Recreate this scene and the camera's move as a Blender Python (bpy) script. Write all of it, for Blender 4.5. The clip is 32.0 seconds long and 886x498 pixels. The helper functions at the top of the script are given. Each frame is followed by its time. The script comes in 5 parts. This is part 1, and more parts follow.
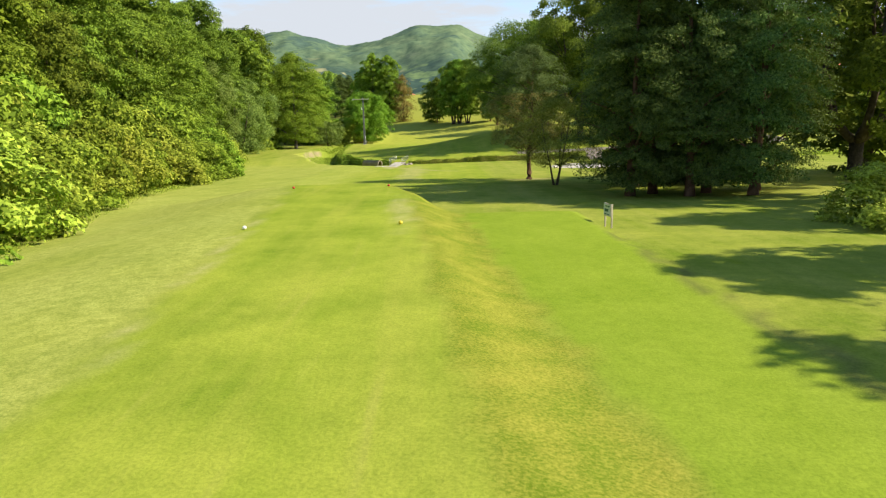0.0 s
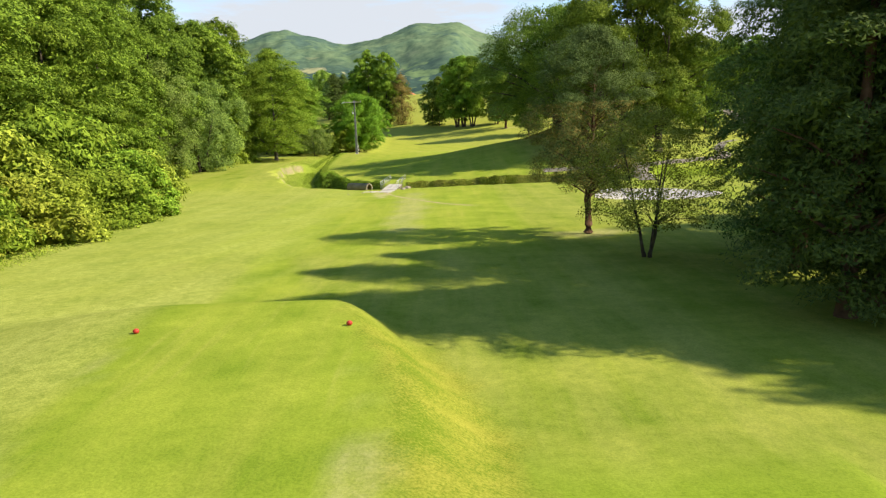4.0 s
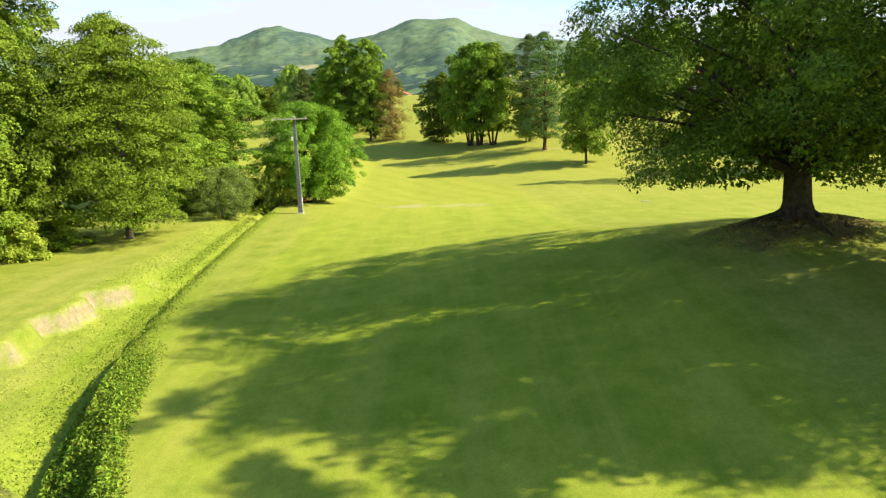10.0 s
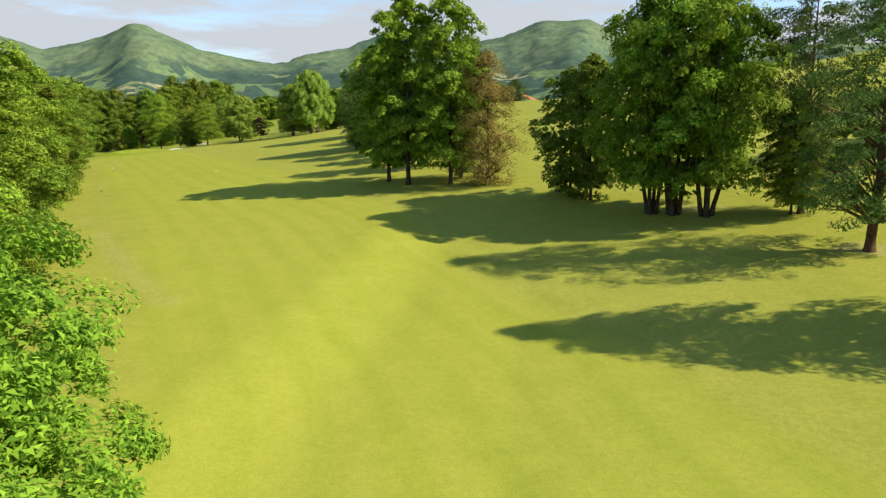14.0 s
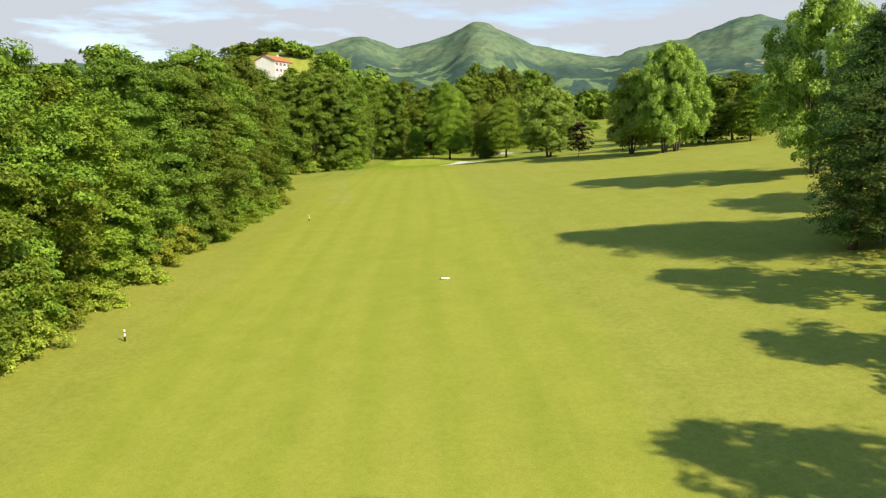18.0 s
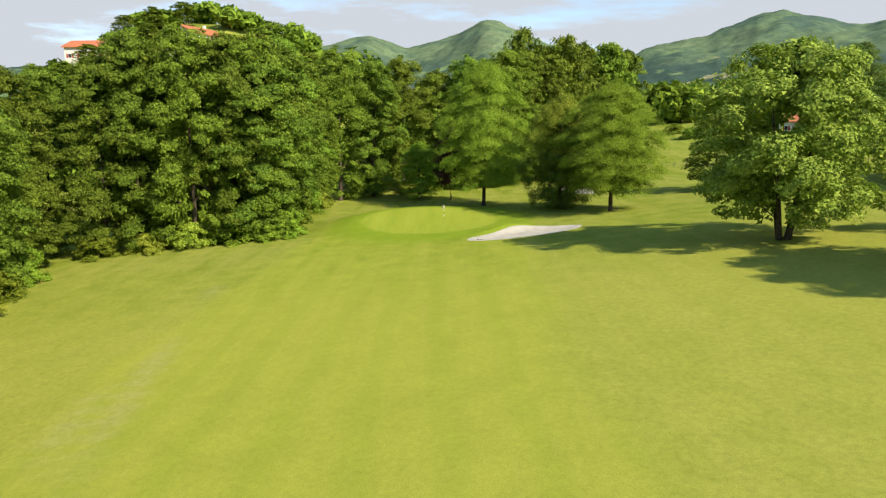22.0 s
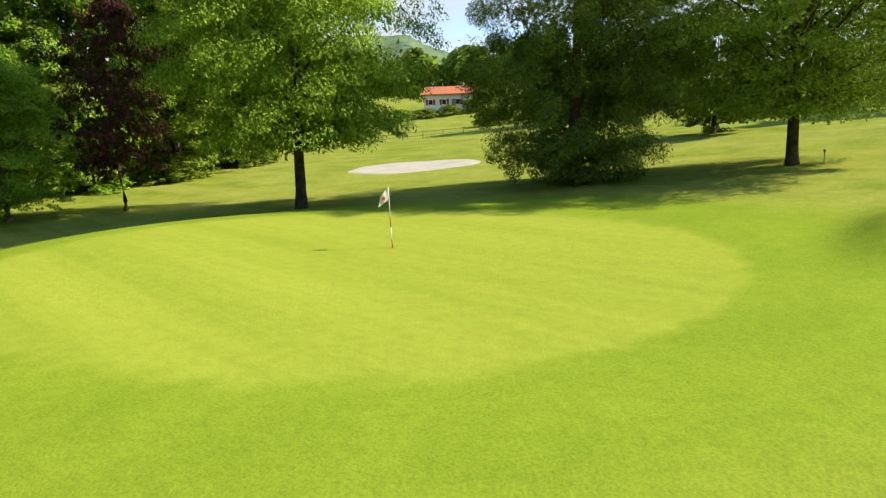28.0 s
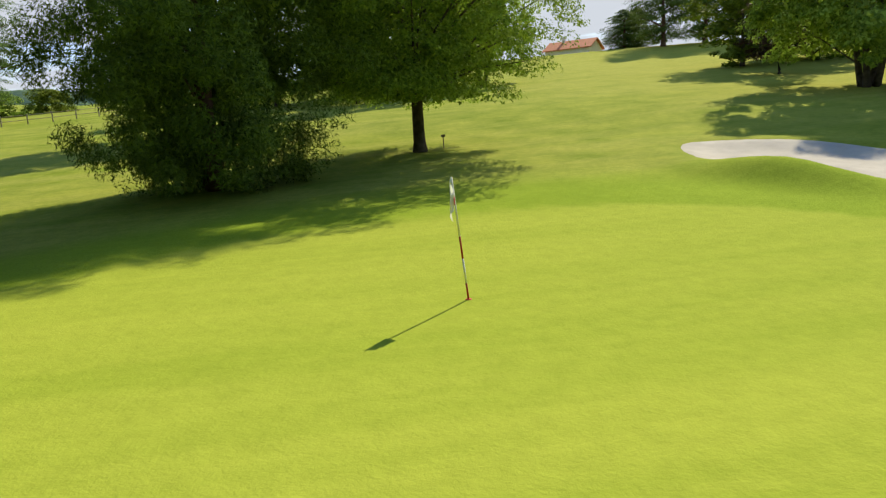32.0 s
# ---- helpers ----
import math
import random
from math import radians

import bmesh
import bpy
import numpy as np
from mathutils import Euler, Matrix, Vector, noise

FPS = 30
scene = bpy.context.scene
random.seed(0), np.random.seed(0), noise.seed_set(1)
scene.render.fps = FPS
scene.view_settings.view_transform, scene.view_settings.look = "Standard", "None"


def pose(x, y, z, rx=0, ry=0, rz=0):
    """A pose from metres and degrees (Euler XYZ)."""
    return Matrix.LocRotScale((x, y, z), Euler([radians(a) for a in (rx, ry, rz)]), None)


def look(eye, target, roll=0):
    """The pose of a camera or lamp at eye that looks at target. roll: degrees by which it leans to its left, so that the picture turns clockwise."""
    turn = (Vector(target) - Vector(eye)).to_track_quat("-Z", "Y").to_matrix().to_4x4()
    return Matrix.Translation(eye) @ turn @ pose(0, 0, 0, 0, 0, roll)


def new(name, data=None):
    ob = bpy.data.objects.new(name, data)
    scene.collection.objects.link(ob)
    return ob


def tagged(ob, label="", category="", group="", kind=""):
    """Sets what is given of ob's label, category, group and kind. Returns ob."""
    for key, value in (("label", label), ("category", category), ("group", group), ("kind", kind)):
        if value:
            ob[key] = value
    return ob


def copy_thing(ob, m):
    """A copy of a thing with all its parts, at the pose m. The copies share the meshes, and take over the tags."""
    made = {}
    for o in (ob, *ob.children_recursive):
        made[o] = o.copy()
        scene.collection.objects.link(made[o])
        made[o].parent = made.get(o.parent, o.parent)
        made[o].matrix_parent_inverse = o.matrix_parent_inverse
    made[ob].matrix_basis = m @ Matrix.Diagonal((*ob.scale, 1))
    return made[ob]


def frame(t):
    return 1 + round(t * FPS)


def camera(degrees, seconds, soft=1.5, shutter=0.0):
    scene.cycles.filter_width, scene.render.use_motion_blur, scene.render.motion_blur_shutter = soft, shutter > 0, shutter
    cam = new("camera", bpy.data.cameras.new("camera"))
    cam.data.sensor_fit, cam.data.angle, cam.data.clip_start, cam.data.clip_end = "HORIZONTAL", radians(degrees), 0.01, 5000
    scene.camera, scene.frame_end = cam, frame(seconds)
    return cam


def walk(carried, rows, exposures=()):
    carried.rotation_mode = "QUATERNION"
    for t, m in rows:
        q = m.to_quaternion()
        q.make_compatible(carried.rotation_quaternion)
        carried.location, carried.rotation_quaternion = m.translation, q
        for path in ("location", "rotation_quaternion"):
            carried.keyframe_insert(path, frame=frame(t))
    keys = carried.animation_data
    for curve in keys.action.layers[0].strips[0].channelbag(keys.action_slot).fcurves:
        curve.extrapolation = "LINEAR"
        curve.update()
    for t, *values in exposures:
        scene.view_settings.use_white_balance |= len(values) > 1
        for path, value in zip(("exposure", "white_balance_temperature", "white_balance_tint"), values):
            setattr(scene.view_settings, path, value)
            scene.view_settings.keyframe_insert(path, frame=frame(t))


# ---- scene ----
cam = camera(65.5, 32.0, soft=1.3)
# seconds, x, y, z, yaw, pitch, lean to the right
PATH = [
    (0, 0.54, 23.00, 14.64, -0.40, -10.64, 1.33),
    (2, 0.75, 34.33, 15.08, -0.37, -10.66, 1.71),
    (3, 0.53, 40.98, 15.70, -0.40, -10.78, 1.69),
    (3.5, 0.40, 44.43, 15.94, -0.25, -10.76, 1.85),
    (5.5, -0.89, 59.73, 17.12, -0.42, -10.91, 1.79),
    (6, -0.99, 64.67, 17.24, -0.49, -10.81, 1.62),
    (6.5, -0.99, 70.10, 17.50, -0.58, -10.82, 1.48),
    (7, -0.99, 76.26, 17.77, -0.68, -10.84, 1.40),
    (7.5, -0.81, 82.55, 18.23, -0.65, -10.90, 1.38),
    (8, -0.82, 89.62, 18.68, -0.65, -10.93, 1.25),
    (8.5, -0.93, 97.58, 19.12, -0.65, -11.02, 1.39),
    (9, -0.99, 106.43, 19.48, -0.52, -10.99, 1.72),
    (9.5, -1.06, 115.21, 20.02, -0.45, -11.05, 1.93),
    (10, -1.34, 124.28, 20.41, -0.53, -11.02, 1.91),
    (10.5, -1.19, 133.24, 20.92, -0.42, -11.05, 1.72),
    (11, -1.34, 142.42, 21.30, -0.38, -11.05, 1.54),
    (11.5, -1.73, 152.36, 21.43, -0.44, -10.97, 1.33),
    (12, -2.40, 163.43, 21.58, -0.73, -10.90, 1.18),
    (12.5, -2.50, 174.89, 21.90, -0.48, -10.85, 1.18),
    (13, -2.08, 187.76, 22.49, 0.94, -10.72, 1.20),
    (13.5, -1.89, 200.95, 22.81, 4.26, -10.58, 1.09),
    (14, -2.69, 214.46, 23.25, 9.44, -10.50, 0.84),
    (14.5, -3.36, 228.57, 23.72, 16.32, -10.52, 0.49),
    (15, -5.37, 242.22, 24.28, 22.72, -10.56, 0.08),
    (15.5, -8.44, 256.18, 24.67, 28.75, -10.69, -0.14),
    (17.5, -35.63, 300.33, 26.29, 34.81, -10.85, -0.40),
    (18, -44.59, 311.54, 26.63, 35.35, -10.76, -0.17),
    (18.5, -53.78, 323.29, 27.06, 35.86, -10.71, -0.09),
    (19, -62.88, 335.20, 27.46, 36.04, -10.69, -0.02),
    (19.5, -71.68, 346.89, 27.74, 36.10, -10.67, 0.05),
    (20, -80.78, 359.12, 28.03, 36.12, -10.65, 0.12),
    (20.5, -89.51, 370.79, 28.45, 36.16, -10.69, 0.10),
    (21, -98.42, 382.72, 28.63, 36.15, -10.69, 0.11),
    (21.5, -107.53, 395.20, 28.42, 36.16, -10.69, 0.13),
    (22, -116.45, 407.09, 27.75, 36.16, -10.64, 0.12),
    (22.5, -124.86, 417.57, 26.72, 36.19, -10.53, 0.10),
    (23, -132.45, 425.96, 25.24, 36.11, -10.46, 0.06),
    (23.5, -139.15, 432.10, 23.43, 35.54, -10.45, -0.07),
    (24, -145.30, 437.29, 21.79, 33.43, -10.60, -0.19),
    (24.5, -151.08, 442.28, 20.56, 29.88, -10.72, -0.24),
    (26.5, -170.67, 459.22, 16.82, 12.44, -8.82, 0.35),
    (27, -174.27, 462.39, 16.83, 5.82, -9.14, 0.74),
    (27.5, -177.70, 465.33, 16.69, -1.09, -9.18, 1.14),
    (28, -180.76, 468.51, 16.34, -7.86, -9.05, 1.63),
    (28.5, -183.55, 471.37, 15.96, -14.73, -8.98, 1.80),
    (29, -185.61, 474.68, 15.72, -21.17, -8.95, 1.84),
    (29.5, -187.14, 477.53, 15.66, -27.42, -8.94, 2.07),
    (30, -188.28, 480.32, 15.63, -34.63, -9.02, 2.30),
    (30.5, -189.18, 482.70, 15.56, -42.06, -9.08, 2.60),
    (31, -189.88, 484.96, 15.55, -50.37, -9.27, 3.00),
    (31.5, -190.35, 486.98, 15.54, -58.88, -9.52, 3.45),
    (32, -190.46, 489.10, 15.54, -68.10, -9.90, 3.86),
]


def aim(x, y, z, yaw, pitch, lean):
    return pose(x, y, z, 0, 0, yaw) @ pose(0, 0, 0, 90 + pitch, 0, 0) @ pose(0, 0, 0, 0, 0, -lean)


LIGHTER = [(0, 0.74), (5, 0.83), (6, 0.94), (7, 0.94), (8, 0.63), (9, 0.76), (10, 1.05), (11.3, 1.03), (12, 0.66), (12.6, 0.55), (15, 0.51), (18, 0.56), (20, 0.42), (21, 0.43), (23, 0.75), (24, 0.83), (28, 0.87), (30, 0.66), (32, 0.6)]
walk(cam, [(r[0], aim(*r[1:])) for r in PATH], LIGHTER)

# ---- light ----
SUN_EL, SUN_AZ = 37.5, -8.0      # height, and bearing from the x axis
world = bpy.data.worlds.new("sky")
scene.world = world
world.use_nodes = True
wt = world.node_tree
wt.nodes.clear()
w_out = wt.nodes.new("ShaderNodeOutputWorld")
w_bg = wt.nodes.new("ShaderNodeBackground")
w_sky = wt.nodes.new("ShaderNodeTexSky")
w_sky.sky_type = "NISHITA"
w_sky.sun_disc = False
w_sky.sun_elevation = radians(SUN_EL)
w_sky.sun_rotation = radians(90 - SUN_AZ)
w_sky.dust_density = 0.3
w_sky.ozone_density = 3.0
w_co = wt.nodes.new("ShaderNodeTexCoord")
w_map = wt.nodes.new("ShaderNodeMapping")
w_map.inputs["Scale"].default_value = (1.6, 1.6, 9.0)
w_noise = wt.nodes.new("ShaderNodeTexNoise")
w_noise.inputs["Scale"].default_value = 2.2
w_noise.inputs["Detail"].default_value = 9
w_noise.inputs["Roughness"].default_value = 0.6
w_ramp = wt.nodes.new("ShaderNodeValToRGB")
w_ramp.color_ramp.elements[0].position = 0.40
w_ramp.color_ramp.elements[1].position = 0.58
w_mix = wt.nodes.new("ShaderNodeMix")
w_mix.data_type = "RGBA"
w_mix.inputs["B"].default_value = (3.1, 3.3, 3.6, 1)
wt.links.new(w_co.outputs["Generated"], w_map.inputs["Vector"])
wt.links.new(w_map.outputs["Vector"], w_noise.inputs["Vector"])
w_xyz = wt.nodes.new("ShaderNodeSeparateXYZ")
w_low = wt.nodes.new("ShaderNodeMath")          # banks of cloud low down, clearer overhead
w_low.operation = "MULTIPLY_ADD"
w_low.inputs[1].default_value = -0.42
wt.links.new(w_co.outputs["Generated"], w_xyz.inputs["Vector"])
wt.links.new(w_xyz.outputs["Z"], w_low.inputs[0])
w_add = wt.nodes.new("ShaderNodeMath")
w_add.inputs[1].default_value = 0.125
wt.links.new(w_noise.outputs["Fac"], w_low.inputs[2])
wt.links.new(w_low.outputs[0], w_add.inputs[0])
wt.links.new(w_add.outputs[0], w_ramp.inputs["Fac"])
wt.links.new(w_ramp.outputs["Color"], w_mix.inputs["Factor"])
wt.links.new(w_sky.outputs["Color"], w_mix.inputs["A"])
wt.links.new(w_mix.outputs["Result"], w_bg.inputs["Color"])
w_bg.inputs["Strength"].default_value = 0.14
wt.links.new(w_bg.outputs["Background"], w_out.inputs["Surface"])

sun_data = bpy.data.lights.new("sun", "SUN")
sun_data.energy = 5.0
sun_data.angle = radians(0.6)
sun_data.color = (1.0, 0.875, 0.63)
sun = new("sun", sun_data)
s_dir = Vector((math.cos(radians(SUN_EL)) * math.cos(radians(SUN_AZ)),
                math.cos(radians(SUN_EL)) * math.sin(radians(SUN_AZ)), math.sin(radians(SUN_EL))))
sun.matrix_world = look(s_dir * 300, (0, 0, 0))


# ---- materials ----
class Mat:
    """A node material with a few short-hands."""

    def __init__(self, name, rough=0.7, metal=0.0, spec=0.3):
        self.m = bpy.data.materials.new(name)
        self.m.use_nodes = True
        self.t = self.m.node_tree
        self.b = self.t.nodes["Principled BSDF"]
        self.b.inputs["Roughness"].default_value = rough
        self.b.inputs["Metallic"].default_value = metal
        self.b.inputs["Specular IOR Level"].default_value = spec

    def node(self, kind, **values):
        n = self.t.nodes.new(kind)
        for k, v in values.items():
            n.inputs[k.replace("_", " ")].default_value = v
        return n

    def link(self, a, b):
        self.t.links.new(a, b)

    def coords(self):
        return self.node("ShaderNodeNewGeometry").outputs["Position"]

    def noise(self, scale, detail=4, vector=None, rough=0.55):
        n = self.node("ShaderNodeTexNoise", Scale=scale, Detail=detail, Roughness=rough)
        self.link(vector if vector is not None else self.coords(), n.inputs["Vector"])
        return n.outputs["Fac"]

    def ramp(self, fac, *stops):
        n = self.t.nodes.new("ShaderNodeValToRGB")
        e = n.color_ramp.elements
        while len(e) < len(stops):
            e.new(0.5)
        for k, (p, c) in enumerate(stops):
            e[k].position = p
            e[k].color = (*c, 1) if len(c) == 3 else c
        self.link(fac, n.inputs["Fac"])
        return n.outputs["Color"]

    def mix(self, fac, a, b, blend="MIX"):
        n = self.t.nodes.new("ShaderNodeMix")
        n.data_type = "RGBA"
        n.blend_type = blend
        for v, key in ((fac, "Factor"), (a, "A"), (b, "B")):
            s = n.inputs[key] if key != "Factor" else n.inputs[0]
            if hasattr(v, "is_linked"):
                self.link(v, s)
            elif key == "Factor":
                s.default_value = v
            else:
                s.default_value = (*v, 1)
        return n.outputs["Result"]

    def math(self, op, a, b=0.0):
        n = self.t.nodes.new("ShaderNodeMath")
        n.operation = op
        for v, s in ((a, n.inputs[0]), (b, n.inputs[1])):
            if hasattr(v, "is_linked"):
                self.link(v, s)
            else:
                s.default_value = v
        return n.outputs[0]

    def attr(self, name):
        n = self.t.nodes.new("ShaderNodeAttribute")
        n.attribute_name = name
        return n.outputs["Fac"]

    def color(self, c):
        if hasattr(c, "is_linked"):
            self.link(c, self.b.inputs["Base Color"])
        else:
            self.b.inputs["Base Color"].default_value = (*c, 1)
        return self

    def bump(self, height, strength=0.3, distance=0.05):
        n = self.node("ShaderNodeBump", Strength=strength, Distance=distance)
        self.link(height, n.inputs["Height"])
        self.link(n.outputs["Normal"], self.b.inputs["Normal"])
        return self


def speckled(name, dark, light, scale, rough=0.8, metal=0.0, bump=0.3, fine=8.0, spec=0.25):
    """A plain material with variation at two scales."""
    m = Mat(name, rough, metal, spec if rough < 0.9 else 0.03)
    a = m.noise(scale, 5)
    b = m.noise(scale * fine, 3)
    c = m.mix(m.math("MULTIPLY", b, 0.6), m.ramp(a, (0.3, dark), (0.7, light)), tuple(0.55 * (p + q) for p, q in zip(dark, light)))
    m.color(c).bump(b, bump, 0.02)
    return m.m


def leaf_material(name, dark, light, glow=0.35):
    """Foliage: a leaf's own tint, light passing through, a slight gloss."""
    m = Mat(name, 0.75, 0.0, 0.08)
    dark, light = [(c[0] * 1.24, c[1] * 1.30, c[2] * 1.3) for c in (dark, light)]
    g = m.node("ShaderNodeNewGeometry")
    o = m.t.nodes.new("ShaderNodeObjectInfo")
    big = m.noise(0.35, 2)
    f = m.math("ADD", m.math("MULTIPLY", g.outputs["Random Per Island"], 0.72), m.math("MULTIPLY", big, 0.40))
    c = m.ramp(f, (0.15, dark), (0.9, light))
    hsv = m.node("ShaderNodeHueSaturation")
    m.link(c, hsv.inputs["Color"])
    m.link(m.math("ADD", m.math("MULTIPLY", o.outputs["Random"], 0.035), 0.482), hsv.inputs["Hue"])
    m.link(m.math("ADD", m.math("MULTIPLY", o.outputs["Random"], 0.5), 0.75), hsv.inputs["Value"])
    c = hsv.outputs["Color"]
    m.color(c)
    tr = m.node("ShaderNodeBsdfTranslucent")
    m.link(m.mix(0.5, c, (0.16, 0.27, 0.03)), tr.inputs["Color"])
    mx = m.node("ShaderNodeMixShader", Fac=glow * 0.75)
    m.link(m.b.outputs["BSDF"], mx.inputs[1])
    m.link(tr.outputs["BSDF"], mx.inputs[2])
    m.link(mx.outputs["Shader"], m.t.nodes["Material Output"].inputs["Surface"])
    return m.m


LEAF = {
    "mid": leaf_material("leaf_mid_green", (0.050, 0.082, 0.010), (0.195, 0.265, 0.028), 0.3),
    "maple": leaf_material("leaf_maple_green", (0.066, 0.122, 0.012), (0.245, 0.345, 0.034), 0.5),
    "maple_pale": leaf_material("leaf_maple_bright", (0.080, 0.140, 0.014), (0.285, 0.385, 0.040), 0.5),
    "light": leaf_material("leaf_light_green", (0.066, 0.108, 0.010), (0.235, 0.305, 0.030), 0.34),
    "dark": leaf_material("leaf_dark_green", (0.040, 0.066, 0.009), (0.158, 0.212, 0.024), 0.28),
    "olive": leaf_material("leaf_olive", (0.092, 0.115, 0.015), (0.300, 0.315, 0.045), 0.3),
    "silver": leaf_material("leaf_silver_green", (0.085, 0.150, 0.018), (0.345, 0.440, 0.075), 0.34),
    "needle": leaf_material("needle_dark_green", (0.028, 0.054, 0.016), (0.130, 0.185, 0.040), 0.24),
    "gold_needle": leaf_material("needle_warm_green", (0.034, 0.048, 0.009), (0.140, 0.165, 0.020), 0.24),
    "pine": leaf_material("needle_pine", (0.034, 0.048, 0.014), (0.110, 0.130, 0.036), 0.15),
    "brown": leaf_material("needle_brown", (0.095, 0.066, 0.018), (0.270, 0.190, 0.055), 0.25),
    "tip": leaf_material("needle_yellow_tip", (0.064, 0.082, 0.008), (0.310, 0.300, 0.030), 0.25),
    "red": leaf_material("leaf_dark_red", (0.022, 0.010, 0.010), (0.085, 0.028, 0.024), 0.25),
    "willow": leaf_material("leaf_grey_green", (0.060, 0.092, 0.018), (0.215, 0.265, 0.060), 0.3),
    "grass": leaf_material("leaf_rough_grass", (0.120, 0.165, 0.016), (0.340, 0.380, 0.055), 0.4),
    "hedge": leaf_material("leaf_hedge", (0.115, 0.150, 0.014), (0.360, 0.400, 0.052), 0.34),
    "weed": leaf_material("leaf_dry_weed", (0.110, 0.105, 0.020), (0.360, 0.310, 0.070), 0.3),
}
BARK = speckled("bark_grey_brown", (0.030, 0.024, 0.018), (0.13, 0.105, 0.08), 3.0, 0.95, 0.0, 0.9)
BARK_GREY = speckled("bark_pale_grey", (0.060, 0.052, 0.042), (0.20, 0.175, 0.14), 3.0, 0.95, 0.0, 0.9)
BARK_RED = speckled("bark_red_brown", (0.05, 0.030, 0.020), (0.19, 0.115, 0.075), 3.0, 0.95, 0.0, 0.9)
SAND = speckled("bunker_sand", (0.36, 0.34, 0.30), (0.50, 0.475, 0.42), 0.8, 0.95, 0.0, 0.8, 10)
ASPHALT = speckled("path_asphalt", (0.13, 0.115, 0.095), (0.25, 0.225, 0.19), 0.5, 0.95, 0.0, 0.3, 20)
CONCRETE = speckled("concrete", (0.34, 0.32, 0.28), (0.52, 0.49, 0.44), 1.2, 0.9, 0.0, 0.5, 12)
CONCRETE_DARK = speckled("concrete_stained", (0.16, 0.14, 0.11), (0.36, 0.31, 0.25), 1.5, 0.9, 0.0, 0.6, 10)
PIPE_TAN = speckled("pipe_concrete", (0.22, 0.18, 0.13), (0.42, 0.36, 0.28), 1.5, 0.9, 0.0, 0.6, 10)
POLE_GREY = speckled("pole_concrete", (0.09, 0.095, 0.10), (0.20, 0.205, 0.21), 1.5, 0.85, 0.0, 0.3)
STEEL = speckled("galvanised_steel", (0.24, 0.25, 0.26), (0.38, 0.39, 0.40), 4.0, 0.45, 0.8, 0.1)
WOOD_GREY = speckled("weathered_wood", (0.16, 0.13, 0.10), (0.34, 0.30, 0.24), 3.0, 0.9, 0.0, 0.5)
WOOD_RED = speckled("fallen_wood", (0.16, 0.07, 0.03), (0.30, 0.15, 0.07), 3.0, 0.9, 0.0, 0.6)
WHITE = speckled("white_paint", (0.70, 0.70, 0.68), (0.84, 0.84, 0.82), 3.0, 0.55, 0.0, 0.05)
RED_PAINT = speckled("red_paint", (0.35, 0.03, 0.02), (0.50, 0.05, 0.03), 3.0, 0.5, 0.0, 0.05)
YELLOW_PAINT = speckled("yellow_paint", (0.55, 0.42, 0.03), (0.75, 0.58, 0.06), 3.0, 0.5, 0.0, 0.05)
BLACK_PAINT = speckled("dark_paint", (0.02, 0.02, 0.02), (0.05, 0.05, 0.05), 3.0, 0.5, 0.0, 0.05)
GREEN_PAINT = speckled("green_board", (0.03, 0.09, 0.04), (0.06, 0.14, 0.07), 3.0, 0.6, 0.0, 0.05)
POLE_ARM = speckled("pale_crossarm", (0.36, 0.32, 0.25), (0.56, 0.51, 0.42), 3.0, 0.85, 0.0, 0.3)
ROOF_TILE = speckled("roof_tile", (0.36, 0.11, 0.05), (0.55, 0.20, 0.10), 1.5, 0.85, 0.0, 0.4)
PLASTER = speckled("white_plaster", (0.68, 0.66, 0.61), (0.82, 0.80, 0.75), 1.0, 0.9, 0.0, 0.2)
CLAY = speckled("dry_clay", (0.27, 0.24, 0.10), (0.40, 0.345, 0.18), 0.9, 0.95, 0.0, 0.5)
GLASS = Mat("window_glass", 0.08, 0.0, 0.6).color((0.03, 0.035, 0.04)).m


